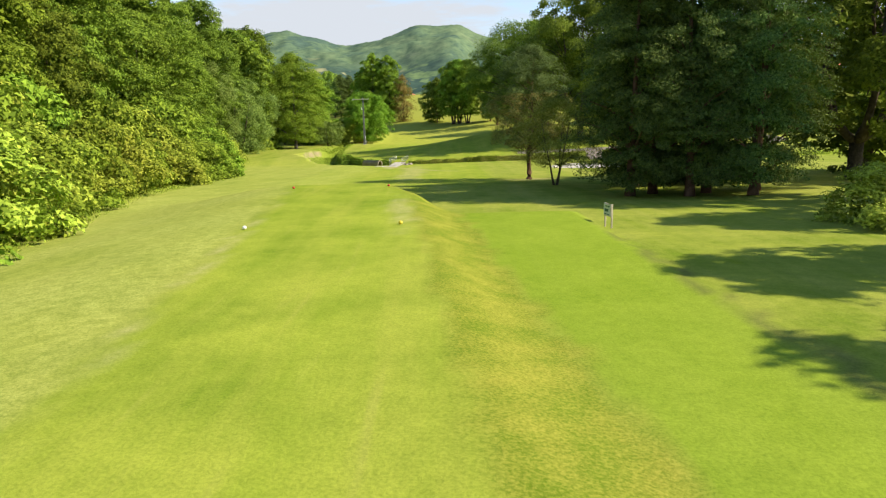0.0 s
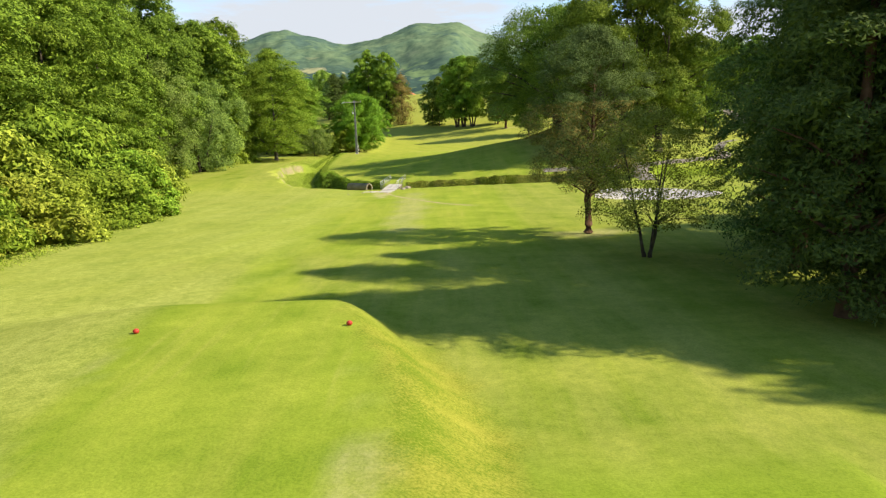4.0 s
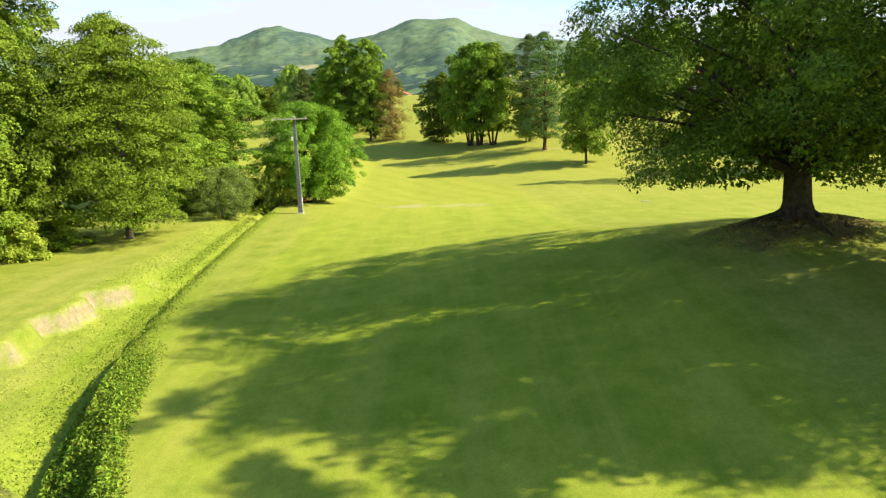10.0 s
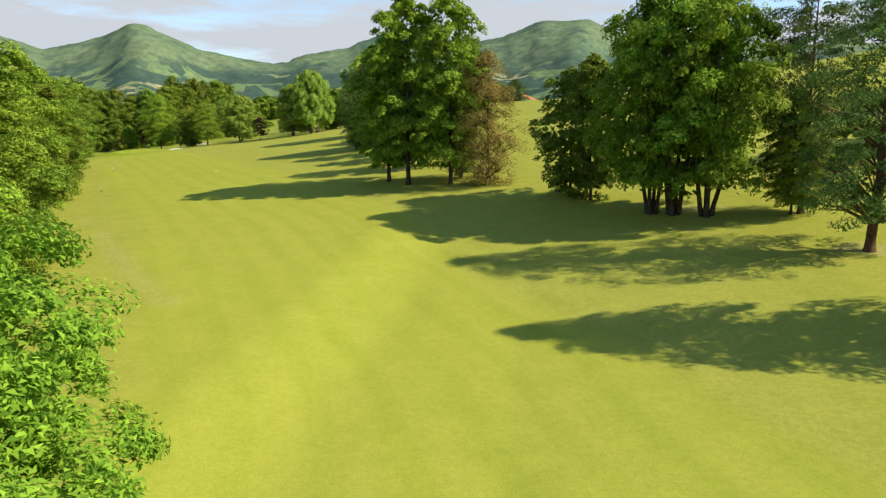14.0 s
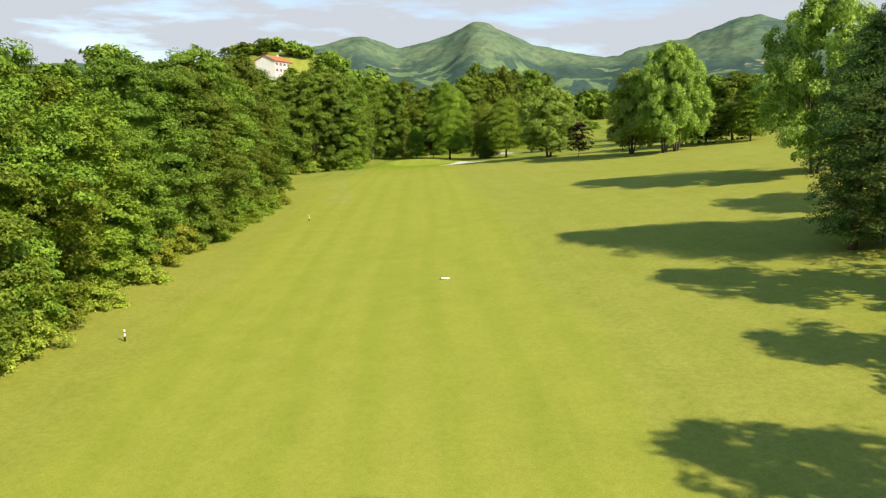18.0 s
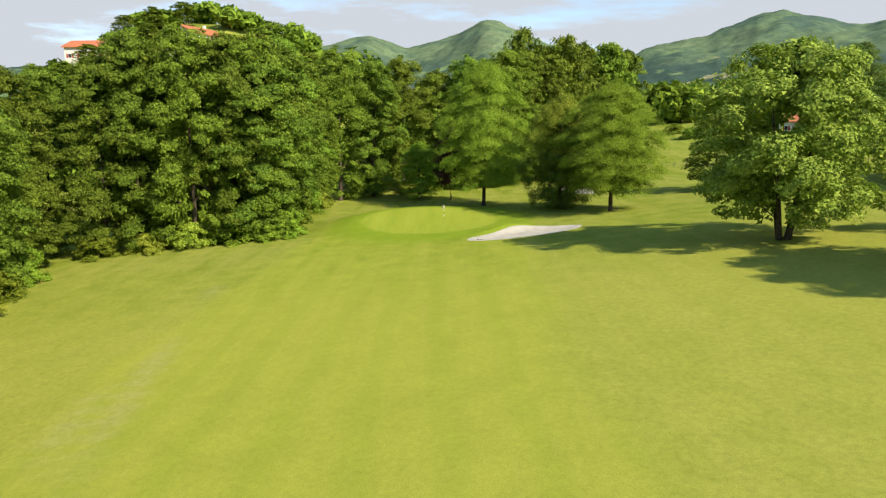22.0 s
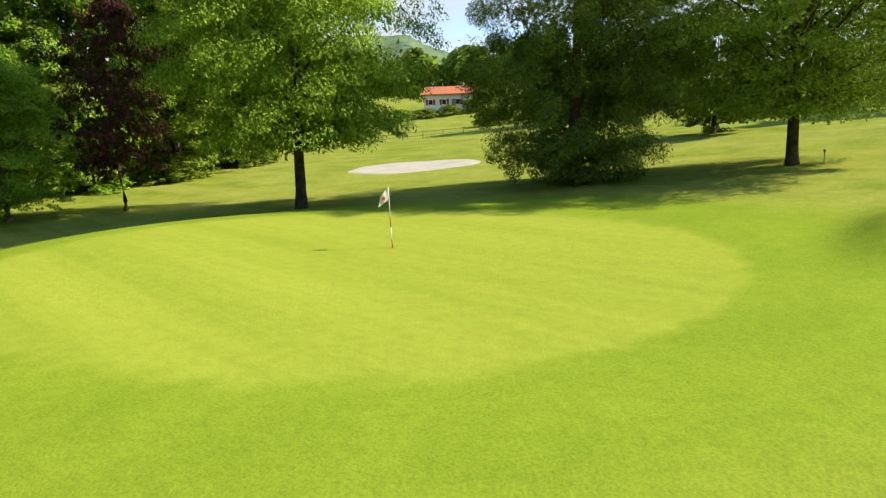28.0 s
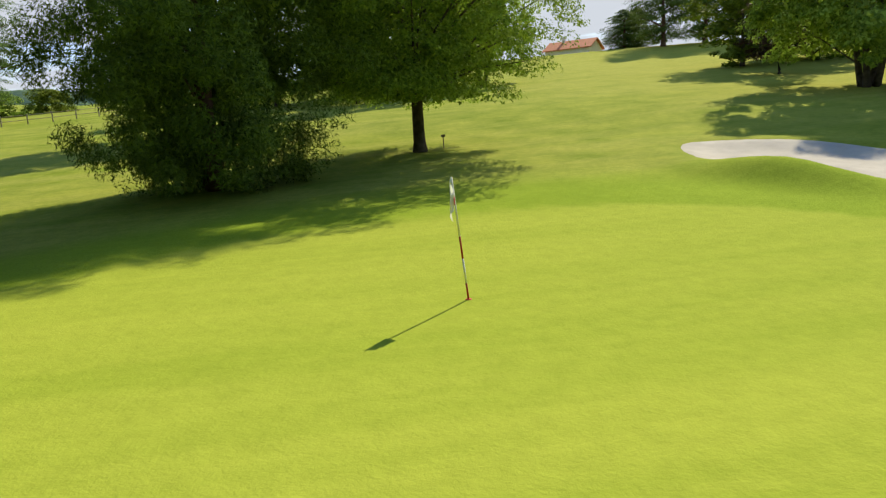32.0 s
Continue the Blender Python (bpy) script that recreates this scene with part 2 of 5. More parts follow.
def grass_material():
    """Turf: mown fairway, tee, green, rough and worn ground by the zones of the sheet."""
    m = Mat("turf", 1.0, 0.0, 0.02)
    p = m.coords()
    big, mid, fine, blade = m.noise(0.045, 4), m.noise(0.35, 6, rough=0.65), m.noise(2.6, 5, rough=0.7), m.noise(16.0, 3, rough=0.7)
    lane = m.t.nodes.new("ShaderNodeCombineXYZ")
    m.link(m.attr("across"), lane.inputs[0])
    m.link(m.math("MULTIPLY", m.attr("along"), 0.07), lane.inputs[1])
    streak = m.noise(0.42, 5, lane.outputs[0], 0.7)
    wheel = m.noise(1.7, 3, lane.outputs[0], 0.6)
    swath = m.math("MULTIPLY", m.math("SINE", m.math("ADD", m.math("MULTIPLY", m.attr("across"), 1.55), m.math("MULTIPLY", big, 7.0))), 0.5)
    fair = m.mix(m.ramp(mid, (0.36, (0, 0, 0)), (0.66, (1, 1, 1))), (0.185, 0.245, 0.016), (0.310, 0.345, 0.030))
    dry = m.ramp(m.math("ADD", m.math("MULTIPLY", big, 0.35), m.math("MULTIPLY", streak, 0.65)), (0.43, (0, 0, 0)), (0.63, (1, 1, 1)))
    fair = m.mix(m.math("MULTIPLY", dry, 0.6), fair, (0.390, 0.375, 0.046))
    late = m.ramp(m.math("DIVIDE", m.attr("along"), 600.0), (0.34, (0, 0, 0)), (0.47, (0.62, 0.62, 0.62)), (0.89, (0.62, 0.62, 0.62)), (0.96, (0, 0, 0)))
    fair = m.mix(late, fair, (0.410, 0.385, 0.046))
    fair = m.mix(m.ramp(swath, (0.0, (0.0, 0.0, 0.0)), (0.4, (0.2, 0.2, 0.2))), fair, (0.245, 0.305, 0.020))
    fair = m.mix(m.ramp(wheel, (0.60, (0, 0, 0)), (0.72, (0.22, 0.22, 0.22))), fair, (0.400, 0.345, 0.069))
    rough_ = m.mix(m.ramp(mid, (0.33, (0, 0, 0)), (0.66, (1, 1, 1))), (0.165, 0.220, 0.015), (0.310, 0.325, 0.037))
    rough_ = m.mix(m.math("MULTIPLY", dry, 0.55), rough_, (0.400, 0.365, 0.071))
    rough_ = m.mix(late, rough_, (0.395, 0.370, 0.050))
    tuft = m.ramp(fine, (0.36, (1, 1, 1)), (0.56, (0, 0, 0)))
    rough_ = m.mix(m.math("MULTIPLY", tuft, 0.12), rough_, (0.100, 0.150, 0.014))
    lush = m.mix(mid, (0.180, 0.255, 0.013), (0.270, 0.340, 0.022))
    green = m.mix(m.ramp(streak, (0.35, (0, 0, 0)), (0.65, (1, 1, 1))), (0.255, 0.305, 0.024), (0.325, 0.355, 0.034))
    bank = m.mix(m.ramp(m.math("ADD", m.math("MULTIPLY", m.noise(0.8, 4), 0.5), m.math("MULTIPLY", blade, 0.5)), (0.38, (0, 0, 0)), (0.62, (1, 1, 1))), (0.145, 0.195, 0.012), (0.310, 0.285, 0.032))
    c = m.mix(m.attr("rough"), fair, rough_)
    c = m.mix(m.attr("pale"), c, m.mix(m.ramp(m.math("ADD", m.math("MULTIPLY", fine, 0.5), m.math("MULTIPLY", blade, 0.5)), (0.38, (0, 0, 0)), (0.6, (1, 1, 1))), (0.285, 0.310, 0.045), (0.455, 0.440, 0.085)))
    c = m.mix(m.attr("lush"), c, lush)
    c = m.mix(m.attr("bank"), c, bank)
    c = m.mix(m.attr("green"), c, green)
    c = m.mix(m.math("MULTIPLY", m.attr("worn"), m.ramp(fine, (0.3, (0.35, 0.35, 0.35)), (0.6, (1, 1, 1)))), c, (0.450, 0.370, 0.140))
    c = m.mix(m.attr("earth"), c, m.mix(mid, (0.085, 0.075, 0.022), (0.150, 0.120, 0.046)))
    c = m.mix(m.attr("clay"), c, m.mix(fine, (0.20, 0.145, 0.05), (0.46, 0.36, 0.19)))
    c = m.mix(m.attr("far"), c, m.mix(m.ramp(m.noise(0.012, 3), (0.44, (0, 0, 0)), (0.5, (1, 1, 1))), (0.050, 0.095, 0.012), (0.190, 0.235, 0.025)))
    c = m.mix(m.ramp(fine, (0.32, (0.34, 0.34, 0.34)), (0.62, (0, 0, 0))), c, (0.66, 0.70, 0.62), "MULTIPLY")
    shorn = m.math("SUBTRACT", 1.0, m.math("MULTIPLY", m.attr("green"), 0.8))
    c = m.mix(m.math("MULTIPLY", m.ramp(blade, (0.35, (0.6, 0.6, 0.6)), (0.6, (0, 0, 0))), shorn), c, (0.62, 0.68, 0.60), "MULTIPLY")
    c = m.mix(m.math("ADD", 1.0, 0.0), c, (0.985, 1.055, 1.45), "MULTIPLY")
    m.color(c).bump(m.math("ADD", m.math("MULTIPLY", blade, 0.5), fine), 0.55, 0.04)
    return m.m


TURF = grass_material()


# ---- the lie of the land ----
def smooth(a, b, v):
    t = np.clip((v - a) / (b - a), 0.0, 1.0)
    return t * t * (3 - 2 * t)


def near_line(x, y, pts):
    """Distance to a polyline, and how far along it."""
    best = np.full(np.shape(x), 1e9)
    for (ax, ay), (bx, by) in zip(pts[:-1], pts[1:]):
        dx, dy = bx - ax, by - ay
        t = np.clip(((x - ax) * dx + (y - ay) * dy) / (dx * dx + dy * dy), 0, 1)
        best = np.minimum(best, np.hypot(x - ax - t * dx, y - ay - t * dy))
    return best


def oval(x, y, cx, cy, a, b, turn):
    """1 on the rim of an ellipse, less inside."""
    c, s = math.cos(radians(turn)), math.sin(radians(turn))
    dx, dy = x - cx, y - cy
    return np.hypot((dx * c + dy * s) / a, (dy * c - dx * s) / b)


DITCH = [(22.5, 135.4), (12, 135.9), (0, 137.3), (-5, 137.6), (-10, 138.8), (-14.5, 142.6), (-17.5, 150), (-19.7, 160), (-21.7, 175), (-23.6, 200), (-25.0, 228)]
DITCH_RIGHT = [(30.5, 138.0), (60, 141), (95, 146)]
PATHWAY = [(14.4, 141.0), (19, 140.9), (25, 141.4), (31, 143.4), (37, 146.6), (42, 150), (45, 155), (47, 163), (51, 175), (57, 188), (62, 199), (68, 212), (76, 224)]
CROSSING = [(28, 143.2), (26.6, 138), (26.0, 131.5)]
ROAD = [(70, 172), (83, 190), (90, 212), (95, 240), (97, 270), (92, 305), (95, 340)]
TRACK = [(-6.3, 130.8), (-5.7, 128.2), (-4.3, 124.6), (-2.8, 121.5), (-0.6, 117.5), (0.9, 114.9), (2.6, 113.2), (3.4, 112.7)]
BUNKERS = [(22.0, 117.8, 6.6, 6.4, 20), (-159.9, 484.5, 8.1, 3.9, 49), (-174.8, 531.0, 6.4, 3.6, -18)]
GREEN = (-181.0, 491.7, 12.6, 10.4, -30)


def tee_edges(y):
    """The long sides of the tee, which narrows to a round end."""
    return -5.3 - 0.09 * (y - 31.5), 1.0 - 0.068 * (y - 31) - 0.25 * np.maximum(y - 63, 0)


def ditch_x(y):
    pts = [p for p in DITCH if p[1] > 138]
    return np.interp(y, [p[1] for p in pts], [p[0] for p in pts])


def scarp(x, y):
    """1 below the ragged clay edge on the ditch side, 0 above it."""
    edge = np.interp(y, [138, 142, 148, 158, 172, 180], [-17.0, -19.6, -23.2, -26.4, -26.2, -23.4])
    edge = edge + 0.45 * np.sin(y * 0.9) + 0.3 * np.sin(y * 2.1 + 1) + 0.15 * np.sin(y * 5.3)
    return smooth(-0.1, 0.75, x - edge) * smooth(139, 144, y) * smooth(181, 176, y) * smooth(-0.2, 0.8, ditch_x(y) - x)


def lie(x, y):
    x, y = np.asarray(x, float), np.asarray(y, float)
    a = 9.7 - 0.027 * (np.maximum(30, y) - 50)
    k = smooth(210, 330, y)
    u = np.minimum(0.25 + 0.6 * k, np.maximum(-0.2 - 2.2 * k, x / 100))
    v = np.clip((y - 300) / 100, -1.7, 2.6)
    h = 13.54 + 7.28 * u + 11.16 * v + 2.65 * u * u + 9.82 * u * v + 3.27 * v * v - 1.71 * v ** 3 - 2.41 * u * v * v
    low = 7.7 + 0.011 * (y - 143)
    b = low + (h - low) * smooth(205, 275, y)
    z = a + (b - a) * smooth(133, 146, y)
    # the fairway sinks towards the ditch wood
    z -= np.clip(1.2 - (x + 5) * 0.05, 0, 1.2) * smooth(-24, -14, x) * smooth(212, 240, y) * smooth(312, 285, y)
    # mound of the old oaks
    z += 4.6 * np.exp(-((x - 21) ** 2 + ((y - 166) * 0.95) ** 2) / 480) + 1.1 * np.exp(-((x - 36) ** 2 + (y - 164) ** 2) / 150)
    # tee, a long low platform, and a lower one beside it
    left, right = tee_edges(y)
    edge = np.maximum(np.maximum(left - x, 0) / 11.0, np.maximum(x - right, 0) / 2.5)
    tee2 = smooth(0.0, 1.0, x + 1.0) * smooth(8.1, 7.5, x) * smooth(62, 57, y)
    z += tee2 * np.maximum(0.0, 9.95 - z)
    z += smooth(1.0, 0.0, edge) * smooth(75, 69, y) * np.maximum(0.0, 10.55 - z)
    z += 0.85 * smooth(1.25, 0.25, oval(x, y, 20.6, 165.3, 5.6, 4.2, 10))
    # ditches
    d = near_line(x, y, DITCH)
    wob = 0.14 * np.sin(x * 0.9 + y * 0.5) + 0.10 * np.sin(x * 2.3 + 1) + 0.1 * np.sin(y * 1.7)
    up = smooth(144, 158, y) * smooth(-8, -14, x)         # further up it is a narrow grassy runnel below a wide bank
    west = smooth(-0.3, 0.3, ditch_x(y) - x)
    z -= (1 - up) * 2.3 * smooth(2.75, 0.8, d + wob)
    z -= up * (0.55 * smooth(0.95, 0.25, d + 0.4 * wob) + 0.75 * smooth(5.6, 0.5, d) * west + 0.75 * smooth(1.1, 0.3, d) * (1 - west))
    d2 = near_line(x, y, DITCH_RIGHT)
    z -= 1.8 * smooth(3.0, 0.6, d2 + wob)
    # worn clay scarp above the ditch
    sc = scarp(x, y)
    z += 0.75 * (1 - sc) * smooth(-46, -38, x) * smooth(0.5, 3.5, ditch_x(y) - x) * smooth(140, 150, y) * smooth(190, 178, y) - 0.6 * sc
    # green and bunkers
    g = oval(x, y, *GREEN)
    z += 0.35 * smooth(1.35, 0.95, g) - 0.45 * smooth(38, 20, np.hypot(x + 172, y - 498))
    dx = x + 179.2
    table = 12.50 + 0.055 * ((np.sqrt(dx * dx + 9) + dx) / 2 - 1.5) + 0.045 * (y - 493.2)
    z += (table - z) * smooth(1.85, 0.95, g)
    for k, o in enumerate(BUNKERS):
        q = oval(x, y, *o)
        z += (0.0 if k == 2 else 0.10) * smooth(1.5, 1.05, q) * smooth(0.9, 1.05, q) - (0.10 if k == 2 else 0.30) * smooth(1.02, 0.5, q)
    # a grassy lip on the flag side of the bunker beside the green
    bx, by = x + 164.1, y - 487.0
    z += 0.72 * np.exp(-((bx * 0.75 - by * 0.66) / 1.15) ** 2 - ((bx * 0.66 + by * 0.75) / 3.2) ** 2)
    # the top of the rise beyond the green levels off
    z -= np.maximum(0, z - 29.6) * smooth(400, 445, y)
    # the field behind the green climbs to the houses
    z += (0.05 * np.clip(y - 528, 0, 72) + 0.12 * np.clip(y - 600, 0, 140)) * smooth(-60, -110, x)
    return z


def wave(x, y, s, k=0.0):
    return np.sin(x / s + 1.3 * np.sin(y / s * 0.7 + k)) * np.cos(y / s * 1.1 + 0.9 * np.sin(x / s * 0.6 - k))


def ditch_y(x):
    """The bed of the ditch between the bridge and the path."""
    return np.interp(x, (-5, 0, 12, 22.5), (137.6, 137.3, 135.9, 135.4))


def sheet_z(X, Y):
    """The whole ground: the course, the valley beside it and the house hill."""
    X, Y = np.asarray(X, float), np.asarray(Y, float)
    Z = lie(X, Y)
    away = np.maximum(np.maximum(-260 - X, X - 150), np.maximum(Y - 760, -40 - Y))
    north = np.clip(Y - 560, 0, 800)
    beyond = 6.0 + 0.055 * np.minimum(north, 500) * smooth(1600, 800, Y) * smooth(-420, -250, X)
    Z = Z * smooth(260, 0, away) + smooth(0, 260, away) * beyond
    Z = Z + 47 * np.exp(-((X + 310) ** 2 + (Y - 560) ** 2) / 2400) + 19 * np.exp(-((X + 332) ** 2 + (Y - 518) ** 2) / 900)
    return Z + smooth(120, 600, away) * 3.0 * wave(X, Y, 160)


def ground_z(x, y):
    return float(sheet_z(x, y))


def steps(*spans):
    """Grid lines, each span (from, to, width)."""
    out = []
    for a, b, w in spans:
        n = max(1, round((b - a) / w))
        out += [a + (b - a) * k / n for k in range(n)]
    out.append(spans[-1][1])
    return np.array(out)


def grid_mesh(name, X, Y, Z, material):
    ny, nx = X.shape
    me = bpy.data.meshes.new(name)
    me.vertices.add(nx * ny)
    me.vertices.foreach_set("co", np.stack([X, Y, Z], -1).ravel())
    i = np.arange(nx * ny).reshape(ny, nx)
    q = np.stack([i[:-1, :-1], i[:-1, 1:], i[1:, 1:], i[1:, :-1]], -1).reshape(-1, 4)
    me.loops.add(q.size)
    me.loops.foreach_set("vertex_index", q.ravel().astype(np.int32))
    me.polygons.add(len(q))
    me.polygons.foreach_set("loop_start", np.arange(0, q.size, 4, dtype=np.int32))
    me.polygons.foreach_set("use_smooth", np.ones(len(q), bool))
    me.update(calc_edges=True)
    me.validate()
    me.materials.append(material)
    return me


def build_ground():
    gx = steps((-4700, -1500, 400), (-1500, -500, 100), (-500, -260, 20), (-260, -206, 3), (-206, -150, 0.6), (-150, -32, 1.3), (-32, -28, 0.7), (-28, -22, 0.3), (-22, -16, 0.6), (-16, 14, 0.42),
               (14, 32, 0.7), (32, 100, 2), (100, 300, 12), (300, 1500, 100), (1500, 4700, 400))
    gy = steps((-4500, -500, 400), (-500, -60, 40), (-60, 24, 6), (24, 92, 0.6), (92, 132, 0.8), (132, 180, 0.42), (180, 300, 1.2), (300, 470, 1.4),
               (470, 512, 0.6), (512, 526, 1.2), (526, 538, 0.6), (538, 560, 1.2), (560, 700, 8), (700, 1500, 60), (1500, 4900, 400))
    X, Y = np.meshgrid(gx, gy)
    Z = sheet_z(X, Y)
    away = np.maximum(np.maximum(-260 - X, X - 150), np.maximum(Y - 640, -40 - Y))
    me = grid_mesh("ground", X, Y, Z, TURF)
    ob = new("ground", me)
    tagged(ob, "mown golf course turf with rough, worn tracks and a ditch", "ground", kind="structure")
    line = near_line(X, Y, [(-2, 100), (-2, 235), (-40, 300), (-150, 440), (-182, 492)])
    rough = smooth(13, 16.5, line + 1.2 * wave(X, Y, 5)) * smooth(140, 150, Y)
    rough = np.maximum(rough, smooth(150, 128, Y) * smooth(9.5, 12, np.abs(X + 4 + 0.6 * wave(X, Y, 3))))
    tee_l, tee_r = tee_edges(Y)
    ragged = 0.12 * wave(X, Y, 0.7) + 0.08 * wave(X, Y, 0.3, 1)
    rough = np.maximum(rough, smooth(90, 84, Y) * np.maximum(smooth(-0.2, 0.4, tee_l - X + ragged), smooth(-0.2, 0.5, X - tee_r + ragged)))
    lush = 0.4 * smooth(3.4, 2.4, near_line(X, Y, DITCH)) + 0.5 * smooth(3.4, 2.4, near_line(X, Y, DITCH_RIGHT))
    earth = np.maximum.reduce([smooth(2.1, 1.3, near_line(X, Y, DITCH) + 0.3 * wave(X, Y, 1.1)) * (1 - smooth(139, 147, Y)), 0.3 * smooth(0.45, 0.15, near_line(X, Y, DITCH) + 0.25 * wave(X, Y, 0.9)) * smooth(139, 147, Y), smooth(1.9, 1.2, near_line(X, Y, DITCH_RIGHT))])
    earth = np.maximum(earth, 0.5 * smooth(3.2, 2.5, near_line(X, Y, DITCH) + 0.2 * wave(X, Y, 0.7)) * smooth(-6, -3, X) * smooth(-0.4, 0.3, Y - ditch_y(X)))
    earth = np.maximum(earth, 0.9 * smooth(0.6, 0.25, near_line(X, Y, [(-19.2, 149.5), (-18.4, 147), (-17.4, 144.6), (-16.6, 142.8)]) + 0.2 * wave(X, Y, 0.7)))
    earth = np.maximum(earth, 0.95 * smooth(1.0, 0.55, oval(X, Y, 20.5, 165.2, 6.0, 4.6, 10) + 0.2 * wave(X, Y, 0.8) + 0.12 * wave(X, Y, 0.35)))
    earth = np.maximum(earth, 0.55 * smooth(0.32, 0.1, np.abs(X - 7.85 + ragged)) * smooth(58, 50, Y))
    lush = np.maximum(lush, 0.9 * smooth(1.75, 1.25, oval(X, Y, *GREEN)))
    lush = np.maximum(lush, 0.8 * smooth(tee_r + 2.3, tee_r + 2.8, X + ragged) * smooth(7.9, 7.5, X) * smooth(62, 58, Y))
    bank = smooth(-0.15, 0.2, X - tee_r + ragged) * smooth(2.75, 2.35, X - tee_r + 2 * ragged) * smooth(72, 66, Y) * 0.95
    green = smooth(1.012, 0.985, oval(X, Y, *GREEN))
    worn = 0.25 * smooth(1.0, 0.25, near_line(X, Y, TRACK) + 0.2 * wave(X, Y, 1.5))
    for rut in ([(-7.0, 132.0), (-7.1, 130.4), (-7.0, 128.2), (-6.4, 125)], [(-6.0, 131.6), (-5.8, 129.8), (-6.2, 127.6), (-6.3, 124)], [(-8.6, 132.2), (-6.5, 132.0)]):
        worn = np.maximum(worn, 0.95 * smooth(0.75, 0.15, near_line(X, Y, rut) + 0.25 * wave(X, Y, 0.8) + 0.15 * wave(X, Y, 0.35)))
    worn = np.maximum(worn, 0.9 * smooth(1.0, 0.2, oval(X, Y, -5.0, 217.6, 4.6, 3.2, 0) + 0.35 * wave(X, Y, 1.1)))
    worn = np.maximum(worn, 0.7 * smooth(1.0, 0.2, oval(X, Y, 2.0, 216, 4.8, 2.4, 0) + 0.4 * wave(X, Y, 0.9)))
    worn = np.maximum(worn, 0.5 * smooth(1.0, 0.3, oval(X, Y, -2.5, 112, 2.2, 24, 0) + 0.25 * wave(X, Y, 1.3, 1)))
    worn = np.maximum(worn, 0.45 * smooth(1.0, 0.3, oval(X, Y, -1.15, 55, 0.75, 8.5, 4) + 0.35 * wave(X, Y, 0.6, 1)))
    lines = [[(-33.5, 264), (-40.3, 270.6), (-48, 279), (-60.5, 293.5), (-80, 314)], [(-129.6, 401), (-136, 408), (-146.7, 419.5), (-156, 428.5), (-176, 449)], [(-131.5, 400), (-138, 407), (-148.4, 418.3), (-158, 427.3)]]
    for ln in lines:
        worn = np.maximum(worn, 0.42 * smooth(1.1, 0.2, near_line(X, Y, ln) + 0.3 * wave(X, Y, 1.7)) * smooth(-0.8, 0.2, wave(X, Y, 6)))
    for ax, ay in ((24, 276), (12, 293), (-30, 335), (9.7, 92)):
        worn = np.maximum(worn, 0.6 * smooth(1.0, 0.3, oval(X, Y, ax, ay, 4.5, 2.2, 0) + 0.25 * wave(X, Y, 0.8)))
    pale = 0.75 * smooth(0.0, 0.8, tee_l - X + ragged) * smooth(82, 72, Y) + 0.55 * smooth(-7, -11, X + wave(X, Y, 4)) * smooth(70, 80, Y) * smooth(150, 136, Y)
    pale = pale * smooth(-70, -45, X) * (0.75 + 0.25 * wave(X, Y, 2.3)) + 0.14 * smooth(0.3, 0.9, np.sin((X + 8 + 0.004 * (Y - 130) ** 2) * 2.1 + 0.6 * wave(X, Y, 6))) * smooth(-3, -8, X) * smooth(70, 82, Y) * smooth(136, 126, Y)
    worn = np.maximum(worn, 0.5 * smooth(0.28, 0.05, np.abs(X - tee_l + ragged)) * smooth(72, 66, Y) * smooth(-0.5, 0.3, wave(X, Y, 2.1)))
    sc = scarp(X, Y)
    clay = np.clip(4.6 * sc * (1 - sc), 0, 1) * smooth(1.6, 3.2, ditch_x(Y) - X) * smooth(-0.25, 0.2, wave(X, Y, 1.7, 2) + 0.5 * wave(X, Y, 0.6))
    # distance along the hole and across it, for the mowing lines
    spine = [(-3, -40), (-3, 225), (-14, 252), (-40, 292), (-150, 437), (-200, 505), (-300, 640)]
    best, along, across, done = np.full(X.shape, 1e9), np.zeros(X.shape), np.zeros(X.shape), 0.0
    for (ax, ay), (bx, by) in zip(spine[:-1], spine[1:]):
        ln = math.hypot(bx - ax, by - ay)
        ux, uy = (bx - ax) / ln, (by - ay) / ln
        f = np.clip((X - ax) * ux + (Y - ay) * uy, 0, ln)
        d = np.hypot(X - ax - ux * f, Y - ay - uy * f)
        side = np.sign(ux * (Y - ay) - uy * (X - ax))
        hit = d < best
        best, along, across = np.where(hit, d, best), np.where(hit, done + f, along), np.where(hit, d * side, across)
        done += ln
    far = smooth(40, 130, away)
    for key, v in (("rough", rough), ("lush", np.clip(lush, 0, 1)), ("bank", bank), ("green", green), ("worn", worn), ("earth", earth), ("clay", 0.95 * np.clip(1.2 * clay, 0, 1)), ("far", far), ("pale", np.clip(pale, 0, 1)), ("along", along), ("across", across)):
        me.attributes.new(key, "FLOAT", "POINT").data.foreach_set("value", np.ascontiguousarray(v, np.float32).ravel())
    return ob


build_ground()


